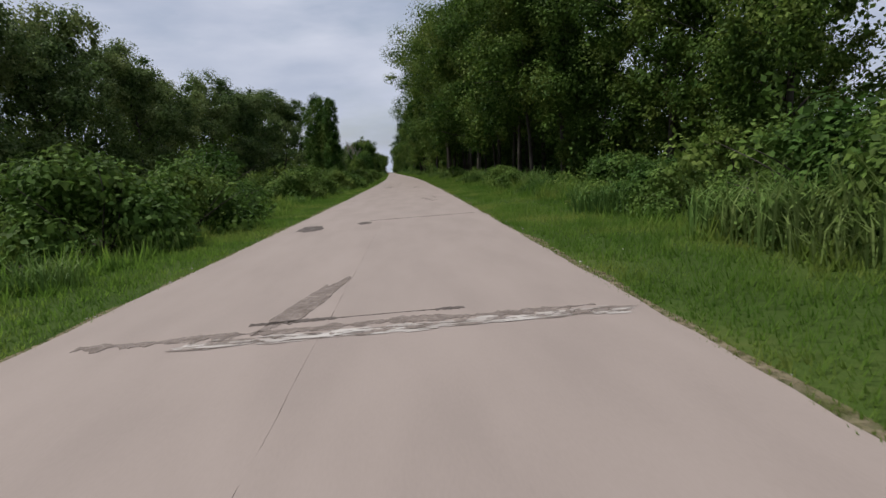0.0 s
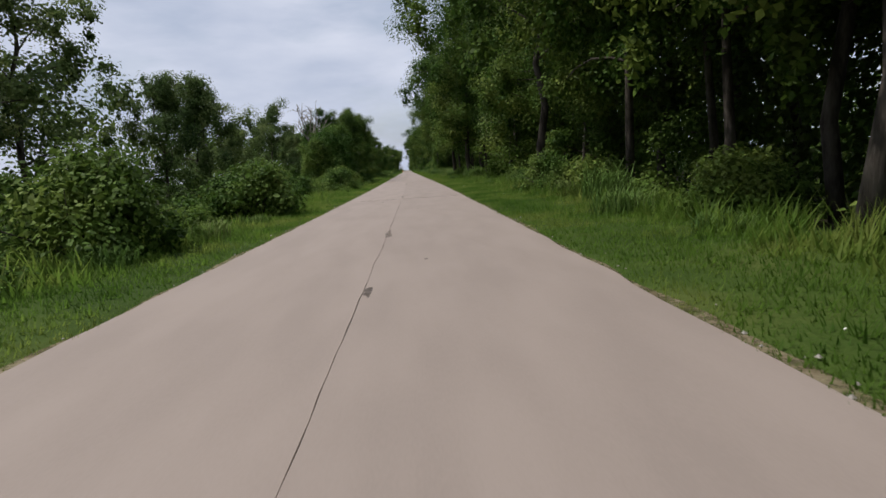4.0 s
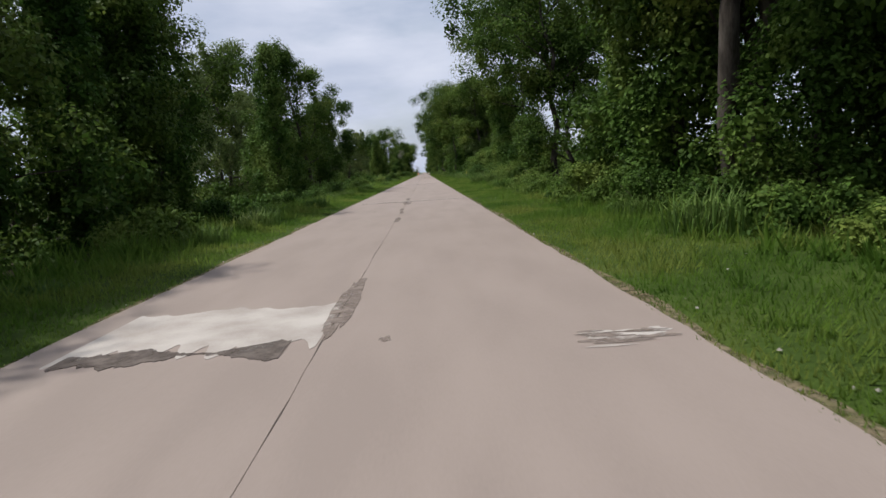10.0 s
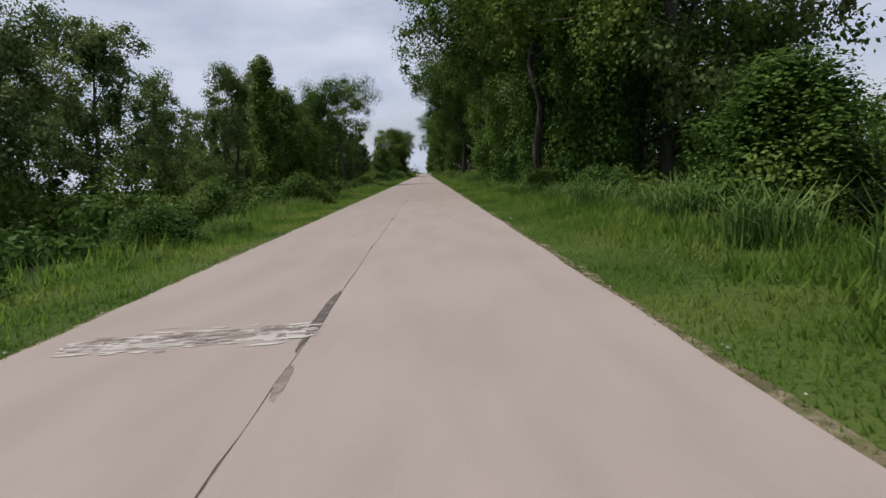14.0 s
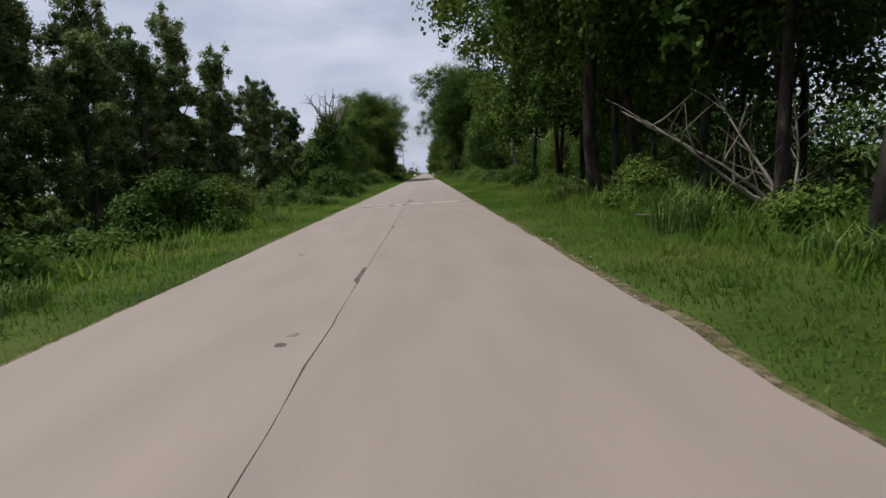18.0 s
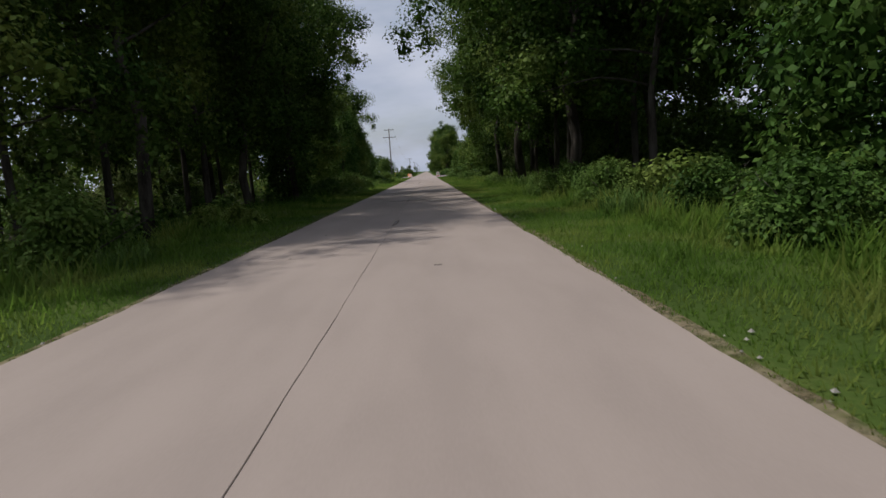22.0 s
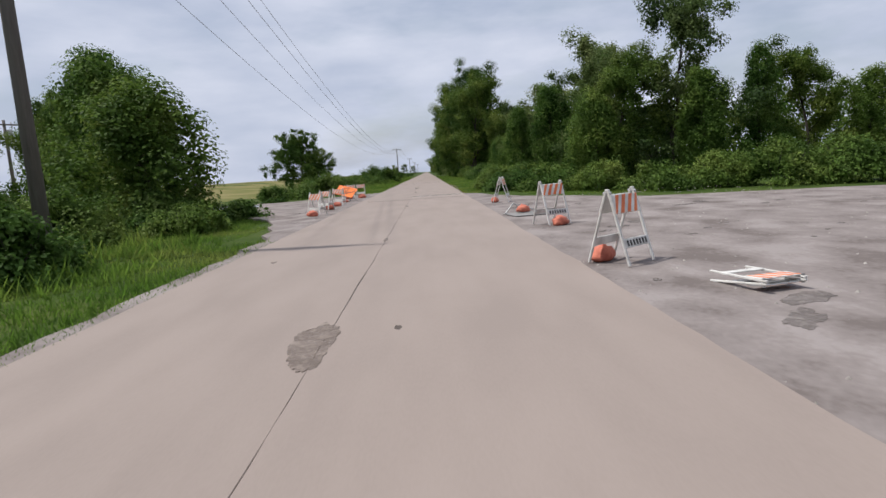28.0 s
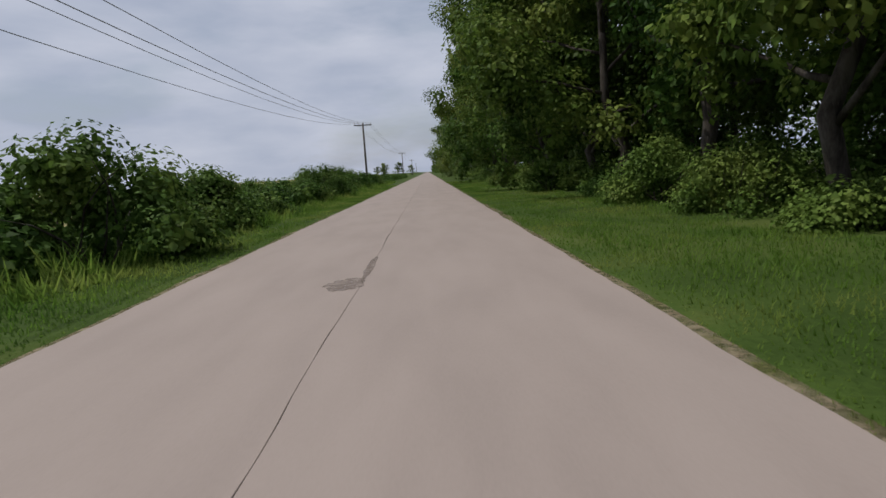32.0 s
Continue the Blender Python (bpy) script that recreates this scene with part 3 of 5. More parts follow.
def turf(name, side, y0, y1, u0, u1, per_metre, tall, seed, label, tuft=0, lean=(0.25, 0.95), edge=1.2):
    """Many single blades, or tufts of so many blades; one object, too many to count."""
    rng = np.random.default_rng(seed)
    count = int((y1 - y0) * per_metre)
    size = np.ones(count)
    if tuft:
        heart = rng.integers(0, count // tuft, count)
        own = rng.uniform(0.45, 1.25, count // tuft)
        y = np.clip(rng.uniform(y0, y1, count // tuft)[heart] + rng.normal(0, 0.10, count), y0, y1)
        u = np.clip((u0 + (u1 - u0) * rng.random(count // tuft))[heart] + rng.normal(0, 0.10, count), u0, u1)
        size = own[heart]
    else:
        y = rng.uniform(y0, y1, count)
        u = u0 + (u1 - u0) * rng.random(count) ** 1.25
    wave = np.sin(y * 0.9 + 3 * np.sin(u * 1.7)) * np.sin(u * 2.3 + np.sin(y * 0.37) * 4) * 0.6 + 0.5 * np.sin(y * 0.23 + 2 * np.sin(u * 0.8 + y * 0.11))
    keep = rng.random(count) < 0.8 + 0.2 * wave
    y, u, wave, size = y[keep], u[keep], wave[keep], size[keep]
    count = len(y)
    x, z = ground_under(side * u, y)
    p = np.stack([x, y, z - 0.02], 1)
    h = tall * size * rng.uniform(0.5, 1.25, count) * (1 + 0.3 * wave) * (0.5 + 0.5 * np.minimum(1, (u - u0) / edge))
    b = rng.uniform(0, 6.28, count)
    way = np.stack([np.cos(b), np.sin(b), np.zeros(count)], 1)
    flat = np.stack([-np.sin(b), np.cos(b), np.zeros(count)], 1)
    w = (rng.uniform(0.007, 0.016, count) * (1 + 1.0 * (tall > 0.3) + 0.3 * (tall > 0.2)))[:, None]
    tip = p + np.array([0, 0, 1.0]) * h[:, None] + way * (h * rng.uniform(*lean, count))[:, None]
    tri = np.stack([p - flat * w, p + flat * w, tip], 1).reshape(-1, 3)
    tagged(new(name, quads(name, tri, BLADE, 3)), label, "grass", kind="stuff")


def leaf_band(name, side, stretches, per_metre, size, material, seed, label, category, radius=(0.5, 1.0), bumps=0.6, clumps_per_metre=3.0):
    """A continuous mass of leaves along the road: stretches of (y0, y1, u0, u1, height). Too many to count."""
    rng = np.random.default_rng(seed)
    made = []
    for y0, y1, u0, u1, high in stretches:
        clumps = []
        for i in range(int((y1 - y0) * clumps_per_metre)):
            y, u = rng.uniform(y0, y1), rng.uniform(u0, u1)
            x = centre(y) + side * u
            top = high * (1 - bumps * 0.5 + bumps * noise.noise((x * 0.22, y * 0.22, seed)))
            r = rng.uniform(*radius)
            z = ground_z(x, y) + max(0.1, rng.random() ** 0.7 * top - r * 0.5)
            clumps.append((x, y, z, r, r * 0.9))
        made.append(foliage(rng, clumps, int((y1 - y0) * per_metre), size, droop=0.6, shell=0.4, inner=30))
    tagged(new(name, quads(name, np.concatenate(made), material)), label, category, kind="stuff")


# ---- kinds of plant, built once and copied ----
class Kind:
    """A thing that is built once and copied afterwards."""

    def __init__(self, build):
        self.build, self.first = build, None

    def put(self, x, y, turn=0.0, scale=1.0, tall=1.0, lower=0.0, lean=0.0):
        m = pose(x, y, ground_z(x, y) - 0.05 - lower, lean, 0, turn)
        if self.first is None:
            self.first = self.build()
            self.first.matrix_basis = m
            return self.first
        return copy_thing(self.first, m @ Matrix.Diagonal((scale, scale, scale * tall, 1)))


def tall_tree(seed, height, spread, count, leaf, label, narrow=1.0, bare=0.2, limbs=15, girth=1.0, clump=1.0, green=LEAF):
    def build():
        rng = np.random.default_rng(seed)
        tree = thing("tree", label, "tree", "roadside trees")
        spine = [Vector((0, 0, -0.8))]
        lean = rng.normal(0, 0.05, 2)
        for i in range(1, 8):
            k = i / 7
            spine.append(Vector((lean[0] * height * k + rng.normal(0, 0.22), lean[1] * height * k + rng.normal(0, 0.22), height * 0.9 * k)))
        radii = [girth * 0.25 * height / 17 * (1 - 0.86 * i / 7) for i in range(8)]
        runs, clumps = [(spine, radii, 9)], []
        for i in range(limbs):
            k = bare + (0.95 - bare) * (i + 0.5) / limbs
            j = min(6, int(k * 7))
            base = spine[j].lerp(spine[j + 1], k * 7 - j)
            a = i * 2.4 + rng.normal(0, 0.5)
            shape = 0.5 + 0.5 * math.sin(math.pi * min(1, (k - bare) / (1 - bare) * 0.85 + 0.22))
            reach = spread * shape * rng.uniform(0.7, 1.15)
            run = bough(rng, base, (math.cos(a), math.sin(a), 0.2 + 0.9 * k * narrow), reach * 1.1, girth * 0.085 * height / 17 * (1.3 - k), 5, 0.18)
            runs.append(run)
            for q in (2, 3, 4, 5, 5):
                p = run[0][q] + Vector(rng.normal(0, 0.6, 3)) * spread / 4.5
                r = clump * rng.uniform(0.6, 1.2) * spread / 4.2
                clumps.append((*p, r, r * rng.uniform(0.55, 0.9)))
                if rng.random() < 0.35:
                    clumps.append((p.x, p.y, p.z - r * rng.uniform(0.7, 1.5), r * 0.55, r * 0.8))
        for k in range(8):
            p = spine[-1] + Vector((rng.normal(0, 0.6), rng.normal(0, 0.6), rng.uniform(-2.0, 1.2)))
            clumps.append((*p, 0.6 * spread / 4, 0.8 * spread / 4))
        child("trunk", tubes("trunk", runs, BARK), tree)
        child("crown", quads("crown", foliage(rng, clumps, count, leaf, droop=0.5), green), tree)
        return tree
    return Kind(build)


def vine_tree(seed, height, width, count, leaf, label, dead=False):
    """A tree hidden under hanging vines: bulging leafy columns with drooping curtains."""
    def build():
        rng = np.random.default_rng(seed)
        tree = thing("vine_covered_tree", label, "tree", "vine-covered trees")
        child("trunk", tubes("trunk", [([(0, 0, -0.8), (0.2, 0, height * 0.4), (0.1, 0.2, height * 0.8)], [0.24, 0.18, 0.1], 8)], BARK), tree)
        clumps = []
        lobes = rng.uniform(0, 6.28, 4)
        for k in range(int(26 + 2.6 * height)):
            a = k * 2.4 + rng.normal(0, 0.2)
            z = height * ((k + 0.5) / (26 + 2.6 * height)) ** 0.8
            lobed = 0.78 + 0.16 * math.sin(2 * a + lobes[0] + z * 0.5) + 0.14 * math.sin(3 * a + lobes[1] - z * 0.8)
            r = width * 0.5 * lobed * max(0.05, 1 - (z / height) ** 2.6) ** 0.5 * rng.uniform(0.75, 1.05)
            g = width * rng.uniform(0.13, 0.2)
            clumps.append((r * math.cos(a), r * math.sin(a), max(0.3, z - g * 0.3), g, g * rng.uniform(0.9, 1.5)))
        for z in np.arange(0.6, height * 0.82, width * 0.3):
            clumps.append((0, 0, z, width * 0.25, width * 0.25))
        child("vine_curtain", quads("vine_curtain", foliage(rng, clumps, count, leaf, droop=1.2, shell=0.2), VINE), tree)
        if dead:
            runs = []
            for i in range(7):
                a = i * 0.95
                run = bough(rng, (0.1, 0.2, height * 0.75), (math.cos(a) * 0.45, math.sin(a) * 0.45, 1), height * 0.55, 0.13, 5, 0.16)
                runs.append(run)
                for q in (2, 3, 4):
                    runs.append(bough(rng, run[0][q], (rng.normal(), rng.normal(), 1.0), height * 0.2, 0.045, 4, 0.25))
            child("dead_top", tubes("dead_top", runs, DEAD), tree, "bare grey dead branches")
        return tree
    return Kind(build)


def shrub(seed, height, width, count, leaf, label):
    count = int(count)

    def build():
        rng = np.random.default_rng(seed)
        ob = thing("shrub", label, "shrub", "roadside shrubs")
        runs, clumps = [], []
        for i in range(8):
            a = i * 2.4
            runs.append(bough(rng, (0.1 * math.cos(a), 0.1 * math.sin(a), -0.2), (math.cos(a) * width / height * 0.5, math.sin(a) * width / height * 0.5, 1), height * rng.uniform(0.6, 0.95), 0.03, 4, 0.2))
        for i in range(22):
            a, r = rng.uniform(0, 6.28), width * 0.5 * rng.random() ** 0.5
            top = height * (1 - 0.6 * (2 * r / width) ** 2) * rng.uniform(0.5, 1.0)
            g = rng.uniform(0.14, 0.26) * min(width, height * 1.6)
            clumps.append((r * math.cos(a), r * math.sin(a), max(0.15, top - g * 0.8), g, g * 0.8))
        child("woody_base", tubes("woody_base", runs, BARK), ob)
        child("foliage", quads("foliage", foliage(rng, clumps, count, leaf, droop=0.7, shell=0.25), BUSH), ob)
        return ob
    return Kind(build)


def weed_clump(seed, height, width, count, label):
    """A stand of tall grass: long bent blades."""
    def build():
        rng = np.random.default_rng(seed)
        a = rng.uniform(0, 6.28, count)
        r = width / 2 * rng.random(count) ** 0.6
        p = np.stack([r * np.cos(a), r * np.sin(a), np.full(count, -0.05)], 1)
        h = height * rng.uniform(0.55, 1.1, count)
        b = rng.uniform(0, 6.28, count)
        lean = np.stack([np.cos(b), np.sin(b), np.zeros(count)], 1)
        side = np.stack([-np.sin(b), np.cos(b), np.zeros(count)], 1)
        w = 0.012 * height ** 0.5 + 0.004
        up = np.array([0, 0, 1.0])
        mid = p + up * (h * 0.62)[:, None] + lean * (h * rng.uniform(0.05, 0.2, count))[:, None]
        tip = p + up * (h * rng.uniform(0.7, 1.0, count))[:, None] + lean * (h * rng.uniform(0.3, 0.6, count))[:, None]
        low = np.stack([p - side * w, p + side * w, mid + side * w * 0.9, mid - side * w * 0.9], 1).reshape(-1, 3)
        top = np.stack([mid - side * w * 0.9, mid + side * w * 0.9, tip + side * 0.003, tip - side * 0.003], 1).reshape(-1, 3)
        return tagged(new("tall_grass_clump", quads("tall_grass_clump", np.concatenate([low, top]), REED)), label, "grass", "tall grass clumps")
    return Kind(build)


COTTONWOODS = [tall_tree(s, h, w, 24000, 0.185, "tall cottonwood with a dense dark green crown", 1.0, b) for s, h, w, b in ((11, 17, 5.4, 0.16), (12, 15, 5.0, 0.12), (13, 18.5, 5.6, 0.2), (14, 13, 4.8, 0.1))]
BACK_TREES = [tall_tree(s, h, w, 15000, 0.22, "cottonwood standing behind the front row", 1.0, b, green=COTTON) for s, h, w, b in ((15, 17, 5.6, 0.12), (16, 15, 5.2, 0.1), (17, 18, 5.8, 0.14))]
CANOPY = [tall_tree(s, h, w, 21000, 0.19, "tall tree with a bare lower trunk under a closed dark canopy", 1.0, b, 18, 0.72) for s, h, w, b in ((19, 18, 6.4, 0.28), (20, 17, 6.0, 0.33))]
OVERHANG = tall_tree(18, 19, 7.2, 26000, 0.185, "large cottonwood whose crown reaches out over the road", 1.0, 0.42)
POPLARS = [tall_tree(s, h, w, 14000, 0.19, "slender young cottonwood in a row behind the verge", 1.5, 0.12, 18, green=COTTON) for s, h, w in ((21, 17, 2.9), (22, 15, 2.7), (23, 19, 3.1))]
VINE_TREES = [vine_tree(s, h, w, 15000, 0.155, "tree smothered in hanging green vines") for s, h, w in ((41, 9, 4.4), (42, 11, 4.2), (43, 7.5, 5.2))]
VINE_COLUMNS = [vine_tree(s, h, w, 11000, 0.15, "dead trunk wrapped in dark ivy down to the ground") for s, h, w in ((51, 12, 2.8), (52, 10, 2.6))]
DEAD_VINES = [vine_tree(61, 8.0, 3.6, 10500, 0.155, "vine-covered tree with bare dead branches above", True)]
SHRUBS = [shrub(s, h, w, 2.3 * c, 0.115, "dense green shrub at the edge of the mown verge") for s, h, w, c in ((71, 1.8, 3.2, 2200), (72, 2.4, 3.0, 2300), (73, 1.4, 2.8, 1900), (74, 3.0, 3.4, 2700))]
WEEDS = [weed_clump(s, h, w, c, "clump of tall green grass") for s, h, w, c in ((81, 1.5, 1.6, 190), (82, 1.0, 1.9, 220), (83, 0.6, 1.5, 190))]


def pick(kinds, rng):
    return kinds[rng.integers(len(kinds))]


def stand(kinds, side, y0, y1, step, u0, u1, scale=(0.85, 1.15), seed=1, tall=(0.92, 1.1), lower=0.0):
    """Copies along one side of the road, from y0 to y1, u0 to u1 metres from the centre joint."""
    rng = np.random.default_rng(seed)
    y = y0 + step * rng.uniform(0, 0.5)
    while y < y1:
        u = side * rng.uniform(u0, u1)
        pick(kinds, rng).put(centre(y) + u, y, rng.uniform(0, 360), rng.uniform(*scale), rng.uniform(*tall), lower)
        y += step * rng.uniform(0.7, 1.3)


def right_wood():
    for y0, y1, seed in ((44, 112, 1), (140, 203, 4), (400, 446, 2), (506, 538, 3)):
        stand(CANOPY, 1, y0, y1, 4.2, 9.2, 12.2, (0.95, 1.15), seed=130 + seed)
        stand(CANOPY, 1, y0, y1, 7.0, 13, 17, (0.95, 1.15), seed=135 + seed)
    for y0, y1, seed in ((112, 140, 1), (334, 384, 3), (538, 580, 5)):
        stand(COTTONWOODS, 1, y0, y1, 6.0, 12.0, 14.0, (1.0, 1.2), seed=100 + seed)
        stand(BACK_TREES, 1, y0, y1, 11.0, 14.5, 18.0, (0.9, 1.1), seed=110 + seed)
    stand(COTTONWOODS, 1, 24, 44, 6, 15, 19, (0.9, 1.1), seed=157)
    stand(COTTONWOODS, 1, 229, 244, 5, 11.5, 13.5, (0.9, 1.1), seed=148)
    COTTONWOODS[3].put(11.8, 263, 70, 1.05)
    stand(BACK_TREES, 1, 229, 246, 6, 16, 20, (0.9, 1.1), seed=149)
    OVERHANG.put(11.4, 278.5, 20, 1.0)
    for y, u, k, wide, high in ((276, 11.6, 2, 1.15, 1.2), (282, 10.6, 1, 1.1, 0.95), (288, 10.8, 1, 1.0, 1.0)):
        VINE_TREES[k].put(u, y, y * 59 % 360, wide, high)
    for y, u, k in ((232, 9.6, 2), (238, 9.0, 0), (243.5, 9.6, 2)):
        VINE_TREES[k].put(u, y, y * 47 % 360, 0.8, 0.9)
    stand(VINE_TREES, 1, 300, 332, 6, 11, 14.5, (0.7, 0.95), seed=142, tall=(0.5, 0.6))
    stand(VINE_TREES, 1, 334, 380, 8, 8.2, 9.6, (0.95, 1.2), seed=143)
    stand(VINE_TREES, 1, 482, 496, 6, 9.5, 11, (0.95, 1.15), seed=145)
    stand(VINE_TREES, 1, 566, 596, 9, 10, 12, (0.9, 1.1), seed=146)
    stand(BACK_TREES, 1, 450, 504, 6, 23, 29, (0.7, 0.9), seed=147)
    stand(VINE_TREES, 1, 452, 482, 5.5, 17.5, 21, (0.85, 1.05), seed=156)
    stand(BACK_TREES, 1, 655, 760, 6.5, 15, 18, (0.58, 0.76), seed=150)
    stand(BACK_TREES, 1, 800, 900, 8, 9, 11.5, (0.85, 1.1), seed=155)
    stand(VINE_TREES, 1, 652, 760, 8, 11.5, 14, (0.7, 0.95), seed=151)
    stand(COTTONWOODS, 1, 712, 800, 7.5, 8.8, 10.8, (1.1, 1.35), seed=153)
    rng = np.random.default_rng(154)
    for i in range(10):
        pick(COTTONWOODS[3:] + VINE_TREES[:2], rng).put(14 + 4.6 * i, 653 - 0.3 * i + rng.uniform(-2, 4), 50 * i, rng.uniform(0.62, 0.8))
    for y, u, s in ((62, 8.6, 1.0), (84, 7.8, 1.2), (97, 8.2, 1.1), (233, 8.4, 1.0), (512, 8.2, 1.15), (524, 8.0, 1.15), (540, 8.4, 1.0), (121, 8.5, 1.0), (236, 10.4, 1.2), (262, 10.8, 1.0), (341, 7.9, 1.0), (353, 7.8, 1.1), (367, 7.9, 1.05), (404, 7.6, 1.1), (418, 7.8, 1.05), (155, 7.8, 1.1), (180, 8.0, 1.05), (570, 9.6, 1.0)):
        OVERHANG.put(centre(y) + u, y, y * 41 % 360, s)
    for x, y, k, s, h in ((10.5, 306, 2, 1.15, 0.9), (11.5, 312, 0, 1.1, 0.85), (13, 303, 2, 1.2, 0.9), (14, 317, 2, 1.25, 1.0), (9.6, 321, 0, 0.9, 0.85), (15.5, 309, 1, 1.0, 0.8), (17, 300, 2, 1.2, 0.8)):
        VINE_TREES[k].put(x, y, y * 61 % 360, s, h * 0.58)
    for x, y, k in ((8.6, 346, 0), (9.0, 353, 1), (8.4, 362, 0), (8.8, 371, 1)):
        VINE_COLUMNS[k].put(x, y, y * 29 % 360, 1.15, 1.25)
    for x, y, k, s in ((7.9, 80, 1, 0.9), (8.6, 84, 1, 1.0), (8.2, 76.5, 0, 0.9), (6.6, 652.5, 0, 1.05), (8.4, 649.5, 0, 1.1), (10.5, 647, 1, 0.9), (13, 645, 0, 1.1), (16, 644.5, 1, 1.0), (5.8, 656, 1, 0.9), (9.6, 616, 3, 0.9), (11.5, 614, 1, 1.1), (14, 612.5, 3, 1.0), (18, 643, 3, 1.0), (21, 642, 1, 1.2), (25, 641, 3, 1.1)):
        SHRUBS[k].put(x + centre(y), y, x * 77 % 360, s)
    leaf_band("side_road_thicket", 1, ((650, 662, 10, 45, 2.6), (600, 611, 11, 45, 2.6)), 1000, 0.17, BUSH, 36, "thicket of shrubs behind the side road", "undergrowth", (0.4, 0.9), 0.6, 12)
    leaf_band("side_road_wood", 1, ((660, 682, 16, 70, 9), (580, 604, 22, 70, 11)), 1300, 0.32, LEAF, 37, "wood behind the side road", "woods", (1.2, 2.4), 0.5, 14)
    leaf_band("back_wood_right", 1, ((36, 112, 14, 18, 7), (140, 203, 14, 18, 7), (506, 540, 14, 18, 7), (-20, 206, 15, 23, 15), (-20, 206, 24, 36, 10), (230, 247, 17, 26, 11), (206, 334, 34, 46, 6), (268, 334, 22, 30, 4.5), (332, 446, 15, 23, 14), (446, 482, 24, 32, 9), (482, 600, 15, 23, 14), (332, 600, 32, 40, 10), (660, 720, 18, 28, 9), (720, 1000, 18, 28, 13)), 330, 0.29, LEAF, 31,
              "dark mass of trees behind the front row", "woods", (1.3, 2.6), 0.5, 3.4)
    leaf_band("undergrowth_right", 1, ((4, 24, 7.6, 13, 2.4), (24, 40, 7.8, 13, 1.5), (40, 110, 8.4, 14, 1.2), (110, 140, 7.8, 13, 2.4), (140, 203, 8.4, 14, 1.2), (205, 385, 7.8, 14, 1.9), (385, 400, 7.8, 13, 2.4), (400, 446, 8.4, 14, 1.2), (446, 482, 7.4, 14, 1.3), (482, 506, 7.8, 13, 2.2), (506, 566, 8.4, 14, 1.2), (566, 604, 7.8, 13, 2.4), (655, 900, 8.0, 13, 2.0)), 260, 0.18, BUSH, 32,
              "tangled green undergrowth beneath the trees", "undergrowth", (0.35, 0.8))
    leaf_band("far_wood_right", 1, ((890, 1600, 8, 24, 13),), 14, 0.9, LEAF, 33, "distant wooded edge along the road", "woods", (1.8, 3.2), 0.4, 0.8)


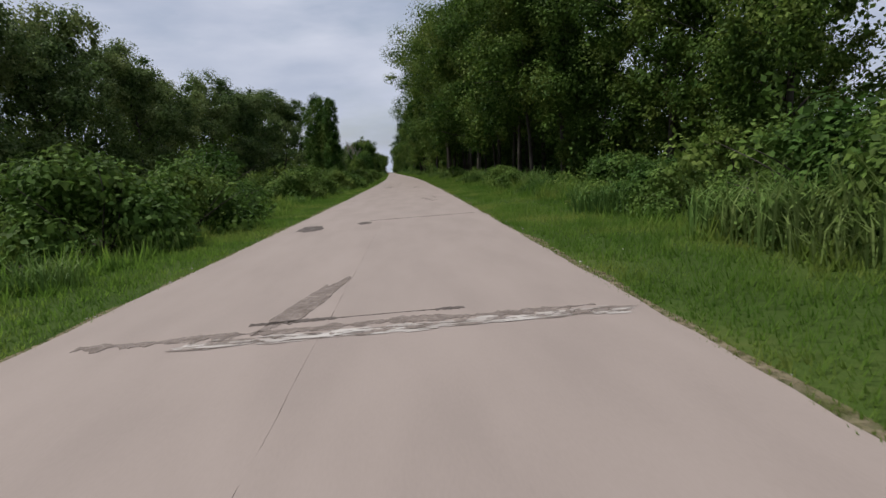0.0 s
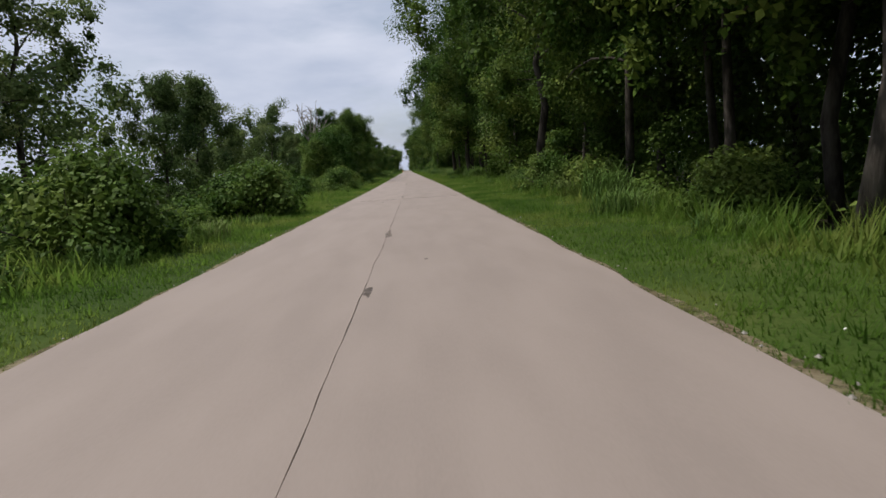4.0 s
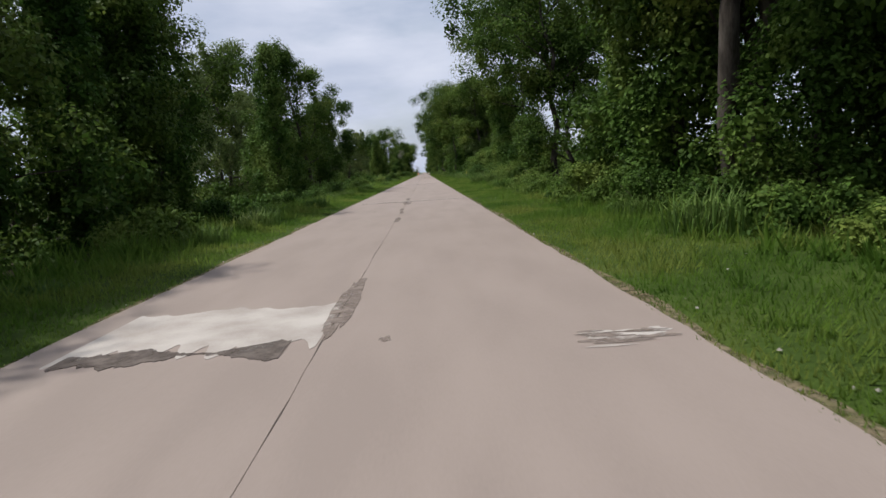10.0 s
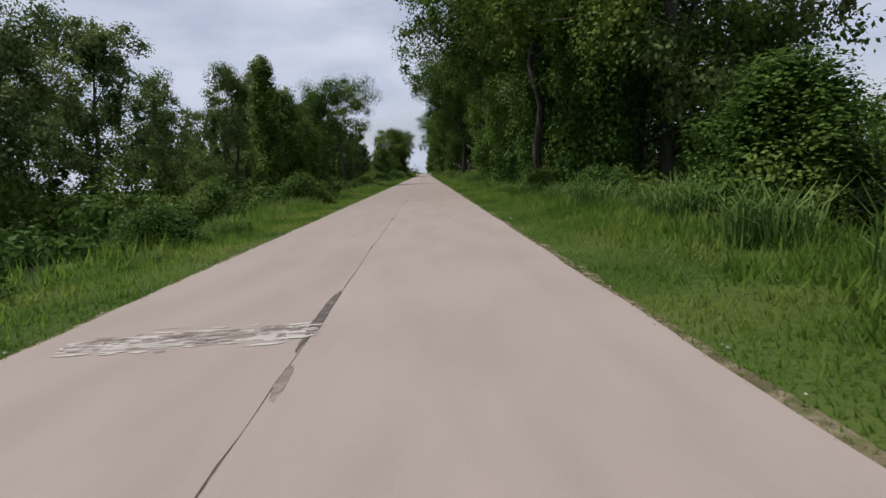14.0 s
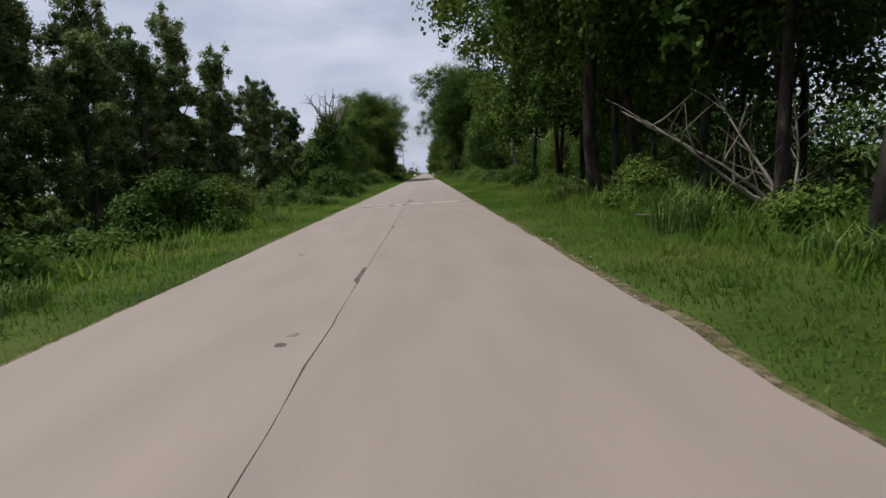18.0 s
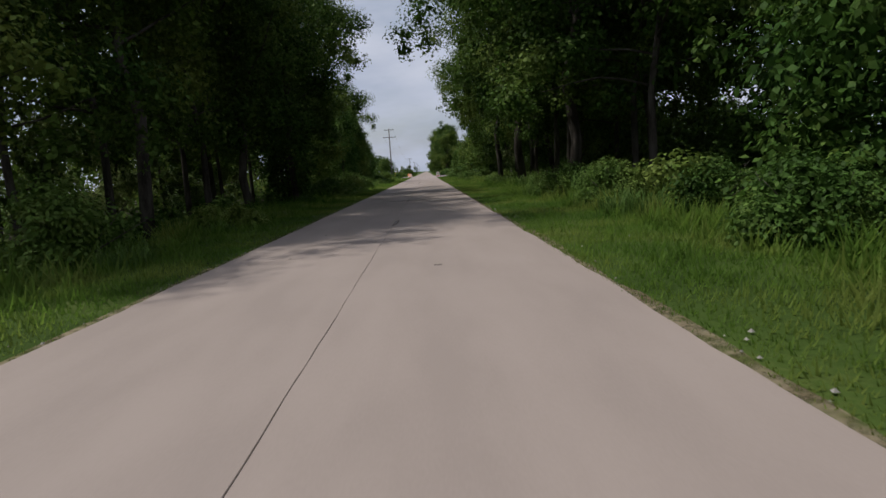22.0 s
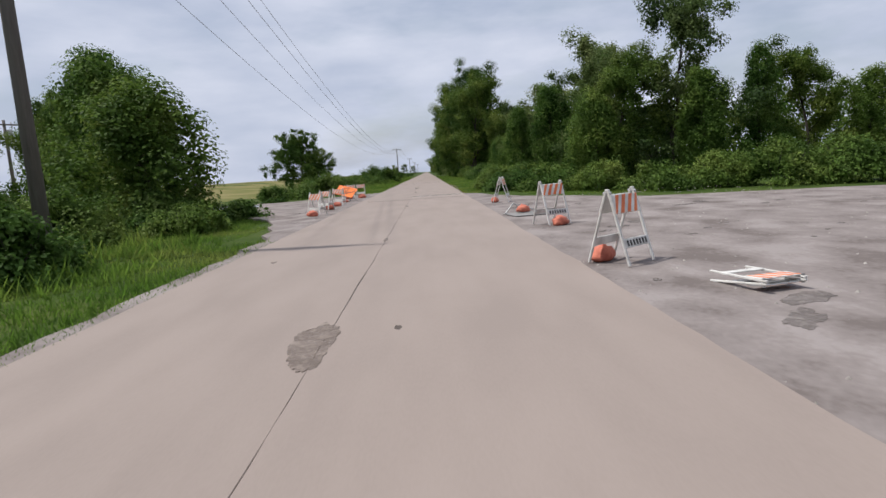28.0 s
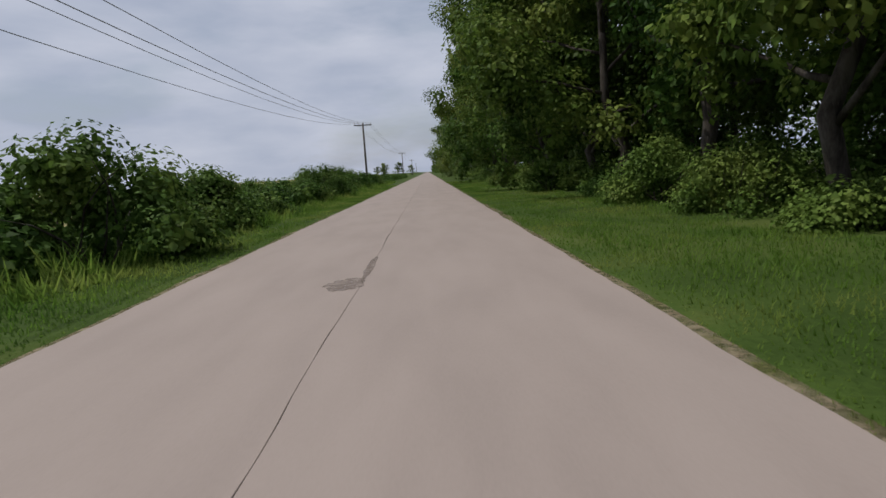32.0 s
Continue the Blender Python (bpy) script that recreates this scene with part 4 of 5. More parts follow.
def left_wood():
    stand(BACK_TREES, -1, 10, 130, 6, 22, 29, seed=161)
    stand(BACK_TREES, -1, 132, 250, 9, 19, 27, (0.6, 0.8), seed=163)
    stand(BACK_TREES, -1, 272, 378, 8, 18, 25, (0.7, 0.95), seed=173)
    stand(POPLARS, -1, 416, 456, 2.4, 18, 25, (0.66, 0.86), seed=164)
    stand(POPLARS, -1, 396, 440, 2.8, 28, 42, (0.7, 0.9), seed=174)
    stand(POPLARS, -1, 444, 474, 3.6, 16, 21, (0.75, 0.95), seed=165)
    stand(COTTONWOODS, -1, 167, 186, 6, 9.2, 11, (0.56, 0.68), seed=166)
    stand(COTTONWOODS, -1, 224, 234, 8, 10.5, 12, (0.75, 0.9), seed=167)
    stand(COTTONWOODS, -1, 272, 286, 8, 9.2, 10.6, (0.72, 0.82), seed=168)
    stand(CANOPY, -1, 495, 537, 4.2, 8.6, 12.0, (0.72, 0.92), seed=169)
    stand(BACK_TREES, -1, 498, 538, 7, 15, 19, (0.5, 0.65), seed=170)
    stand(COTTONWOODS, -1, 568, 594, 7, 13.5, 15.5, (0.85, 1.0), seed=171)
    for y, u, k in ((571, -9.8, 1), (579, -10.2, 0), (588, -10.5, 2)):
        VINE_TREES[k].put(u, y, y * 23 % 360, 1.05)
    for x, y, k, s in ((-6.9, 634.5, 0, 0.8), (-8.6, 637, 1, 0.9), (-7.6, 640.5, 2, 0.9), (-9.8, 633, 3, 0.85), (-10.8, 641, 1, 0.9), (-13, 644.5, 0, 1.0), (-6.8, 626, 1, 0.8), (-9.3, 627.5, 3, 0.8), (-12.5, 631, 3, 1.0), (-15, 637, 3, 1.0), (-9.7, 655.5, 2, 0.6), (-12.2, 664, 1, 0.8), (-12.4, 670, 0, 0.9), (-11.5, 676, 3, 0.8), (-10, 684, 0, 0.9), (-11, 690, 3, 0.85)):
        SHRUBS[k].put(x, y, y * 19 % 360, s)
    OVERHANG.put(-8.6, 526, 200, 0.9)
    OVERHANG.put(-8.4, 503, 40, 0.85)
    OVERHANG.put(-8.2, 514, 290, 0.85)
    COTTONWOODS[0].put(-9.5, 206, 10, 0.85)
    COTTONWOODS[2].put(-9.8, 214.5, 250, 0.8)
    COTTONWOODS[1].put(-12.2, 221, 250, 0.85)
    VINE_TREES[1].put(centre(85) - 11.2, 85, 30, 1.15, 1.1)
    OVERHANG.put(-11.2, 535, 80, 0.9)
    OVERHANG.put(-12.6, 577, 140, 0.85)
    OVERHANG.put(-9.9, 384.8, 30, 0.78)
    VINE_TREES[2].put(-9.6, 541, 130, 0.8)
    stand(BACK_TREES, -1, 548, 604, 7, 26, 34, (0.6, 0.8), seed=172)
    for y, u, k, s in ((233, -12.0, 1, 0.85), (241, -11.5, 3, 0.9), (247, -11.8, 0, 0.8)):
        COTTONWOODS[k].put(u, y, y * 17 % 360, s)
    VINE_TREES[1].put(-10.2, 244, 60, 1.0)
    VINE_COLUMNS[0].put(-9.8, 238, 60, 0.9)
    for y, u, k in ((81, -9, 0), (84, -10.2, 1), (88, -10.5, 0), (205, -9, 0), (264, -10.2, 0), (348, -9.5, 1), (88, -11.5, 1)):
        VINE_COLUMNS[k].put(centre(y) + u, y, y * 37 % 360, 1.05, 1.0)
    for y, u, k in ((268, -11.5, 2), (352, -9.5, 0), (358, -9.5, 2), (462, -10.5, 2), (474, -10, 0), (482, -9.5, 1), (528, -9.5, 0), (562, -10.2, 0), (568, -10.5, 1)):
        VINE_TREES[k].put(centre(y) + u, y, y * 53 % 360)
    for y, u, k, wide, high in ((153.5, -9.8, 0, 0.9, 0.78), (158.5, -9.2, 2, 1.05, 0.95), (164, -8.6, 0, 1.0, 0.92), (169, -8.8, 1, 0.95, 0.85), (175, -9.2, 0, 1.05, 0.95)):
        VINE_TREES[k].put(centre(y) + u, y, y * 53 % 360, wide, high)
    VINE_COLUMNS[1].put(-10.9, 390.5, 140, 0.62)
    for y, u in ((165, -11.5), (462, -9.8), (168, -12.5)):
        DEAD_VINES[0].put(centre(y) + u, y, y * 31 % 360, 1.2)
    VINE_TREES[2].put(-15.2, 646, 20, 1.1)
    VINE_TREES[0].put(-17.5, 650, 80, 1.1)
    VINE_TREES[2].put(-10.0, 638.6, 130, 1.1, 0.7)
    COTTONWOODS[3].put(-25, 657, 70, 0.7)
    VINE_TREES[0].put(-21.5, 663, 20, 1.1)
    VINE_TREES[2].put(-27, 660, 70, 1.1)
    leaf_band("back_wood_left", -1, ((-5, 385, 24, 36, 14), (385, 575, 28, 40, 12), (486, 542, 15, 23, 9)), 170, 0.36, LEAF, 34, "dark mass of trees behind the front row", "woods", (1.4, 2.8), 0.5, 2.2)
    leaf_band("understorey_left", -1, ((0, 385, 14, 24, 4.6), (385, 490, 19, 28, 4.6), (546, 600, 13, 22, 4.0)), 190, 0.24, LEAF, 38, "dense low growth among the trees below the bank", "undergrowth", (0.6, 1.2), 0.6, 2.6)
    leaf_band("undergrowth_left", -1, ((0, 385, 7.6, 14, 2.1), (0, 490, 14, 23, 1.7), (385, 490, 7.6, 13, 1.8), (488, 546, 8.4, 14, 1.7), (546, 632, 8.0, 12, 1.8), (664, 800, 5.7, 10, 1.6), (664, 800, 6.4, 12, 2.0), (800, 900, 6.0, 9.5, 1.4)), 190, 0.19, BUSH, 35,
              "tangled green undergrowth below the bank", "undergrowth", (0.35, 0.8))


def low_growth():
    stand(SHRUBS, -1, 0, 165, 5.0, 5.7, 8.2, (0.9, 1.3), seed=181)
    stand(SHRUBS, -1, 165, 385, 8.0, 5.7, 8.6, (0.5, 0.95), seed=182)
    stand(SHRUBS, -1, 388, 490, 4.6, 5.6, 8.0, (0.75, 1.1), seed=183)
    stand(SHRUBS, -1, 490, 625, 6.5, 5.8, 8.4, (0.6, 0.95), seed=184)
    stand(SHRUBS, -1, 664, 790, 6.5, 5.9, 8.8, (0.75, 1.2), seed=185)
    stand(SHRUBS, 1, 5, 22, 1.5, 7.2, 9.4, (0.8, 1.05), seed=186)
    stand(SHRUBS[:3], 1, 22, 42, 1.8, 7.0, 9.2, (0.65, 0.85), seed=197)
    stand(SHRUBS, 1, 40, 209, 6.5, 7.0, 8.8, (0.5, 0.95), seed=187)
    stand(SHRUBS[:3], 1, 226, 260, 2.8, 6.8, 8.6, (0.6, 0.85), seed=196)
    stand(SHRUBS, 1, 262, 330, 4.6, 7.4, 11, (0.7, 1.1), seed=188)
    stand(SHRUBS, 1, 330, 444, 6.0, 6.9, 8.8, (0.5, 0.95), seed=189)
    stand(SHRUBS[:3], 1, 446, 468, 2.6, 6.8, 8.8, (0.6, 0.85), seed=195)
    stand(SHRUBS, 1, 466, 516, 3.4, 7.0, 9.2, (0.6, 0.9), seed=190)
    stand(SHRUBS, 1, 526, 606, 5.0, 7.0, 9.2, (0.6, 1.0), seed=191)
    stand(SHRUBS, 1, 660, 780, 4.4, 7.2, 9.4, (0.7, 1.0), seed=192)
    stand(WEEDS, 1, 2, 606, 5.5, 5.9, 7.6, (0.7, 1.1), seed=193)
    stand(WEEDS[1:], -1, 2, 630, 5.5, 4.5, 5.8, (0.5, 0.8), seed=194)
    for y0, y1, step, u0, u1, s0, s1, seed in ((4, 9, 1.0, 6.2, 7.0, 0.8, 1.0, 201), (184, 197, 0.9, 7.0, 8.6, 1.0, 1.25, 202), (283, 330, 1.6, 6.0, 7.8, 0.6, 0.9, 203), (464, 480, 1.1, 6.0, 7.8, 0.7, 0.9, 204), (561, 571, 0.9, 6.6, 7.8, 0.9, 1.1, 205), (690, 704, 1.3, 7.0, 8.4, 0.9, 1.1, 206)):
        stand(WEEDS[:2], 1, y0, y1, step, u0, u1, (s0, s1), seed)
    turf("verge_grass_right", 1, -2, 606, 3.12, 7.6, 1450, 0.14, 41, "short green verge grass")
    turf("verge_grass_left", -1, -2, 630, 2.76, 6.2, 1150, 0.14, 42, "short green verge grass")
    turf("verge_tufts_right", 1, -2, 606, 3.3, 7.2, 110, 0.26, 53, "longer tufts standing in the verge grass", 16)
    turf("verge_tufts_left", -1, -2, 630, 3.0, 5.6, 90, 0.26, 54, "longer tufts standing in the verge grass", 16)
    for y0, y1, seed in ((282, 330, 48), (456, 476, 52)):
        turf("rough_grass", 1, y0, y1, 4.4, 7.8, 520, 0.40, seed, "rough uncut grass along the road", 22)
    turf("long_grass_right", 1, -2, 606, 5.5, 8.2, 210, 0.55, 45, "long uncut grass in front of the shrubs", 14)
    turf("long_grass_left", -1, -2, 632, 4.4, 7.4, 210, 0.5, 46, "long uncut grass at the top of the bank", 14)
    turf("long_grass_far", -1, 664, 800, 4.4, 7.0, 190, 0.5, 47, "long uncut grass beside the field", 14)
    turf("corner_grass_left", -1, 629, 640, 5.2, 9.5, 900, 0.2, 56, "grass at the corner of the verge")
    turf("corner_grass_left", -1, 629.5, 635.5, 4.4, 7.0, 700, 0.16, 58, "grass at the corner of the verge")
    turf("corner_grass_right", 1, 643, 655, 6.4, 13.5, 900, 0.14, 57, "grass behind the gravel")
    turf("far_verge_grass_right", 1, 652, 775, 3.12, 8.0, 1300, 0.11, 43, "short green verge grass")
    turf("far_verge_grass_left", -1, 660, 775, 2.76, 6.2, 1100, 0.12, 44, "short green verge grass")


# ---- dead wood ----
def dead_wood():
    rng = np.random.default_rng(9)
    snag = thing("dead_tree_snag", "tall bare grey dead trunk with a broken top", "dead tree", at=pose(14.9, 484, ground_z(14.9, 484), 0, -3, 0))
    child("trunk", tubes("trunk", [([(0, 0, -0.5), (0.05, 0, 3), (-0.1, 0, 6), (0, 0, 9), (-0.1, 0, 10.6)], [0.36, 0.29, 0.26, 0.22, 0.05], 9), ([(0.05, 0, 8.8), (0.25, 0, 10.1)], [0.14, 0.03], 6)], DEAD), snag)
    grove = ((10.9, 393, 7.5, -14, 0.26), (12.1, 392, 5.0, -6, 0.15), (12.8, 393, 5.2, 0, 0.18), (13.5, 391.5, 9.5, 1, 0.36))
    for x, y, high, tilt, r in grove:
        tree = thing("bare_trunk", "pale barkless dead trunk standing at the edge of the wood", "dead tree", "pale dead trunks", pose(x, y, ground_z(x, y), 0, tilt, 0))
        child("trunk", tubes("trunk", [([(0, 0, -0.5), (0.05, 0, high * 0.3), (-0.05, 0.1, high * 0.62), (0.05, 0, high)], [r * 1.05, r * 0.72, r * 0.55, r * 0.2], 9)], DEAD), tree)
        if r > 0.2:
            for a, k in ((2.6, 0.55), (0.4, 0.5), (1.3, 0.7), (4.2, 0.65)):
                limb = bough(rng, (0, 0, high * k), (math.cos(a) * 0.6, math.sin(a) * 0.5, 1), high * 0.42, r * 0.36, 5, 0.15)
                part_of = child("limb", tubes("limb", [limb], DEAD), tree)
                for q in (2, 3):
                    child("twig", tubes("twig", [bough(rng, limb[0][q], (rng.normal(0, 0.7), rng.normal(0, 0.7), 1), high * 0.14, r * 0.12, 4, 0.2)], DEAD), part_of)
    fallen = thing("fallen_branch", "bare dead limb with many twigs leaning over the verge", "dead branch", at=pose(10.2, 410, ground_z(10.2, 410), 0, 0, 0))
    for tilt, length in ((-0.95, 5.2), (-0.55, 4.6), (-0.2, 4.2), (0.25, 3.4)):
        run = bough(rng, (0, 0, 0), (tilt, 0.25, 0.8), length, 0.06, 6, 0.08)
        limb = child("limb", tubes("limb", [run], DEAD), fallen)
        for q in (1, 2, 3, 4, 5):
            for e in range(2):
                child("twig", tubes("twig", [bough(rng, run[0][q], (rng.normal(-0.2, 0.6), rng.normal(0, 0.6), 0.9), length * 0.28, 0.022, 4, 0.15)], DEAD), limb)
    log = thing("lying_branch", "thin dead branch lying on the grass", "dead branch", at=pose(7.6, 409, ground_z(7.6, 409) + 0.22, 0, 0, 8))
    child("limb", tubes("limb", [([(-1.9, 0, 0.08), (-0.8, 0.1, 0), (0.4, -0.05, -0.06), (2.2, 0.1, -0.1)], [0.015, 0.035, 0.05, 0.06], 7), ([(-0.8, 0.1, 0), (-1.7, -0.3, -0.12)], [0.025, 0.01], 6)], DEAD), log)


# ---- utility poles, posts and the sign ----
def utility_pole(u, y, high, arms, label, lean=0.0, turn=0.0):
    pole = thing("utility_pole", label, "utility pole", "utility poles", pose(u, y, ground_z(u, y), 0, lean, turn))
    child("shaft", tubes("shaft", [([(0, 0, -0.8), (0, 0, high * 0.5), (0, 0, high)], [0.17, 0.14, 0.11], 12)], POLE), pole)
    for z, wide in arms:
        bm = bmesh.new()
        box(bm, (wide, 0.10, 0.13), pose(0, -0.16, z), 0.01)
        arm = part("crossarm", bm, POLE, pole)
        for k in (-0.46, -0.2, 0.2, 0.46):
            run = [([(k * wide, -0.16, z + 0.06), (k * wide, -0.16, z + 0.14), (k * wide, -0.16, z + 0.2), (k * wide, -0.16, z + 0.26)], [0.02, 0.045, 0.045, 0.025], 8)]
            child("insulator", tubes("insulator", run, STEEL), arm)
        bm = bmesh.new()
        bar(bm, (-wide * 0.3, -0.13, z), (0, -0.13, z - 0.6), 0.03, 0.01)
        part("brace", bm, STEEL, pole)
        bm = bmesh.new()
        bar(bm, (wide * 0.3, -0.13, z), (0, -0.13, z - 0.6), 0.03, 0.01)
        part("brace", bm, STEEL, pole)
    return pole


def wire(a, b, sag):
    points = [Vector(a).lerp(Vector(b), i / 24) - Vector((0, 0, sag * 4 * (i / 24) * (1 - i / 24))) for i in range(25)]
    ob = new("power_line", tubes("power_line", [(points, [0.013] * 25, 5)], WIRE))
    tagged(ob, "thin dark overhead power line between the poles", "power line", "power lines")


def poles():
    utility_pole(-7.75, 629, 12.7, ((12.4, 2.2), (10.6, 3.2)), "tall weathered wooden utility pole with two crossarms")
    for i in range(4):
        utility_pole(-7.4, 783 + 118 * i, 8.6, ((8.3, 2.4),), "wooden utility pole with one crossarm beyond the field")
    side = utility_pole(-36, 668, 8.0, ((7.6, 2.4),), "wooden utility pole with a transformer beside the side road", turn=60)
    child("transformer", tubes("transformer", [([(0.35, 0, 6.2), (0.35, 0, 6.25), (0.35, 0, 7.1), (0.35, 0, 7.15)], [0.2, 0.24, 0.24, 0.2], 12)], STEEL), side, "grey cylindrical transformer")
    for k, z, zz in ((-1.0, 12.65, 8.55), (1.0, 12.65, 8.55), (-1.5, 10.85, 8.5), (1.5, 10.85, 8.5)):
        wire((-7.75 + k, 628.85, z), (-7.4 + k * 0.7, 782.85, zz), 4.2)
        for i in range(3):
            wire((-7.4 + k * 0.7, 782.85 + 118 * i, 8.55), (-7.4 + k * 0.7, 900.85 + 118 * i, 8.55), 1.2)
    guard = thing("guy_wire_guard", "leaning yellow plastic guard on a guy wire in the bushes", "marker post", at=pose(-6.6, 618.5, ground_z(-6.6, 618.5), 0, 11, 0))
    child("sleeve", tubes("sleeve", [([(0, 0, -0.2), (0, 0, 1.2), (0, 0, 2.3)], [0.03, 0.028, 0.025], 8)], YELLOW), guard)
    post = thing("marker_post", "slim white marker post with a yellow top on the verge", "marker post", at=pose(6.7, 298.7, ground_z(6.7, 298.7)))
    bm = bmesh.new()
    box(bm, (0.07, 0.03, 1.0), pose(0, 0, 0.4), 0.008)
    part("shaft", bm, WHITE, post)
    bm = bmesh.new()
    box(bm, (0.085, 0.045, 0.26), pose(0, 0, 1.02), 0.008)
    part("cap", bm, YELLOW, post, "yellow reflective cap")
    sign = thing("road_sign", "octagonal road sign seen from its dark unpainted back", "road sign", at=pose(-11.5, 647, ground_z(-11.5, 647), 0, 3, -20))
    bm = bmesh.new()
    box(bm, (0.06, 0.04, 2.4), pose(0, 0, 0.7), 0.006)
    part("post", bm, POLE, sign)
    bm = bmesh.new()
    bmesh.ops.create_cone(bm, cap_ends=True, segments=8, radius1=0.38, radius2=0.38, depth=0.012, matrix=pose(0, 0.03, 1.75, 90, 0, 0) @ pose(0, 0, 0, 0, 0, 22.5))
    part("plate", bm, MAT, sign, "grey metal back of the plate")


# ---- the side road with its barricades ----
def flat(name, outline, z, material, label, category):
    """A thin sheet of ground cover with a ragged rim."""
    ring = []
    for i, (a, b) in enumerate(zip(outline, outline[1:] + outline[:1])):
        steps = max(1, int(math.dist(a, b) / 0.6))
        for k in range(steps):
            x, y = a[0] + (b[0] - a[0]) * k / steps, a[1] + (b[1] - a[1]) * k / steps
            ring.append((x + 0.22 * noise.noise((x * 0.8, y * 0.8, 1)), y + 0.30 * noise.noise((x * 0.8, y * 0.8, 5))))
    count = len(ring)
    verts = [(*p, z) for p in ring] + [(*p, z - 0.4) for p in ring]
    area = sum(p[0] * q[1] - q[0] * p[1] for p, q in zip(ring, ring[1:] + ring[:1]))
    rim = list(range(count)) if area > 0 else list(range(count))[::-1]
    faces = [tuple(rim)] + [(i, i + count, (i + 1) % count + count, (i + 1) % count) for i in range(count)]
    me = mesh_from(name, verts, faces, material)
    tagged(new(name, me), label, category, kind="structure")


def aprons():
    flat("gravel_apron_right", [(2.5, 606), (3.6, 610), (4.4, 613), (5.4, 616.5), (9.0, 617), (60, 612), (60, 632), (20, 634), (9.5, 637.5), (5.7, 643.5), (4.7, 646), (3.6, 650.5), (2.5, 651)], -0.006, GRAVEL,
         "worn grey gravel mouth of a side road", "gravel")
    flat("soil_patch", [(2.9, 662.6), (3.35, 663.2), (3.65, 665), (3.75, 667), (3.5, 669), (2.9, 671)], -0.008, DIRT, "patch of bare soil worn into the verge", "soil")
    flat("gravel_apron_left", [(-2.0, 608), (-2.95, 610), (-3.3, 614), (-3.1, 620), (-3.1, 627), (-3.3, 630.5), (-3.8, 633), (-4.85, 637), (-6.3, 639.5), (-7.8, 642), (-12, 643.5), (-40, 640), (-40, 655), (-12, 654.5), (-8, 655.5), (-4.4, 661), (-2.0, 664)], -0.006, GRAVEL,
         "grey gravel apron where a side road joins", "gravel")


def flood():
    """Still water standing over the side road behind the barricades."""
    flat("water", [(-11, 644.6), (-9.6, 647), (-9.2, 651), (-10.5, 653.6), (-39, 654.3), (-39, 641.2), (-12, 643.9)], 0.0, WATER, "shallow still flood water over the side road", "water")


def mud():
    """Damp dark patches and ruts in the gravel."""
    for i in range(64):
        x, y = 3.5 + 10 * ((i * 0.618) % 1) ** 1.3, 613 + 31 * ((i * 0.347) % 1)
        if y > 612 + 0.6 * x and y < 646 - 0.5 * x:
            k = ((i * 0.77) % 1) ** 2
            blot(x, y, 0.12 + 0.7 * k, 0.08 + 0.3 * k, MUD, 200 + i, "mud_patch", 0.5, 0.0, 12 * (i % 7))
    for i in range(30):
        blot(-3.2 - 2.0 * ((i * 0.618) % 1), 637 + 22 * ((i * 0.377) % 1), 0.1 + 0.4 * ((i * 0.77) % 1) ** 2, 0.12, MUD, 340 + i, "mud_patch", 0.5, 0.0, 12 * (i % 5))


def stones():
    """Loose stones on the gravel and along the broken road edge."""
    rng = np.random.default_rng(88)
    verts, faces = [], []
    spots = [(rng.uniform(3.2, 14), rng.uniform(612, 642)) for i in range(900)] + [(rng.uniform(-4.4, -2.9), rng.uniform(634, 660)) for i in range(400)]
    spots += [(centre(y) + RIGHT_EDGE + abs(rng.normal(0.1, 0.18)), y) for y in rng.uniform(0, 700, 900)] + [(centre(y) + LEFT_EDGE - abs(rng.normal(0.05, 0.14)), y) for y in rng.uniform(0, 700, 700)]
    for x, y in spots:
        r = rng.uniform(0.008, 0.03)
        turn = rng.uniform(0, 1.5)
        first = len(verts)
        z = max(-0.03, -0.008)
        for k in range(4):
            a = turn + k * 1.57
            verts.append((x + math.cos(a) * r * rng.uniform(0.7, 1.2), y + math.sin(a) * r * rng.uniform(0.7, 1.2), z))
        verts.append((x, y, z + r * 0.9))
        faces += [(first + k, first + (k + 1) % 4, first + 4) for k in range(4)]
    tagged(new("loose_stones", mesh_from("loose_stones", verts, faces, PEBBLE)), "loose pale stones on the shoulder and gravel", "stones", kind="stuff")


def far_trees():
    for x, y, s in ((-20, 980, 0.42), (-16, 1040, 0.5), (-11, 1130, 0.45), (-26, 1010, 0.36), (-14, 900, 0.28)):
        BACK_TREES[0].put(x, y, x * 31 % 360, s)


def sandbag(x, y, z, seed, long=0.5, turn=0.0):
    bm = bmesh.new()
    bmesh.ops.create_icosphere(bm, subdivisions=3, radius=1)
    for v in bm.verts:
        k = 1 + 0.22 * noise.noise(v.co * 2.2 + Vector((seed, 0, 0)))
        v.co = Vector((v.co.x * long / 2 * (1 - 0.25 * v.co.z), v.co.y * 0.15, max(-0.6, v.co.z) * 0.14)) * k
    me = bpy.data.meshes.new("sandbag")
    bm.to_mesh(me)
    bm.free()
    me.materials.append(BAG)
    me.polygons.foreach_set("use_smooth", [True] * len(me.polygons))
    ob = tagged(new("sandbag", me), "faded orange sandbag weighing down a barricade", "sandbag", "sandbags")
    ob.matrix_basis = pose(x, y, z + 0.08, 0, 0, turn)
    return ob


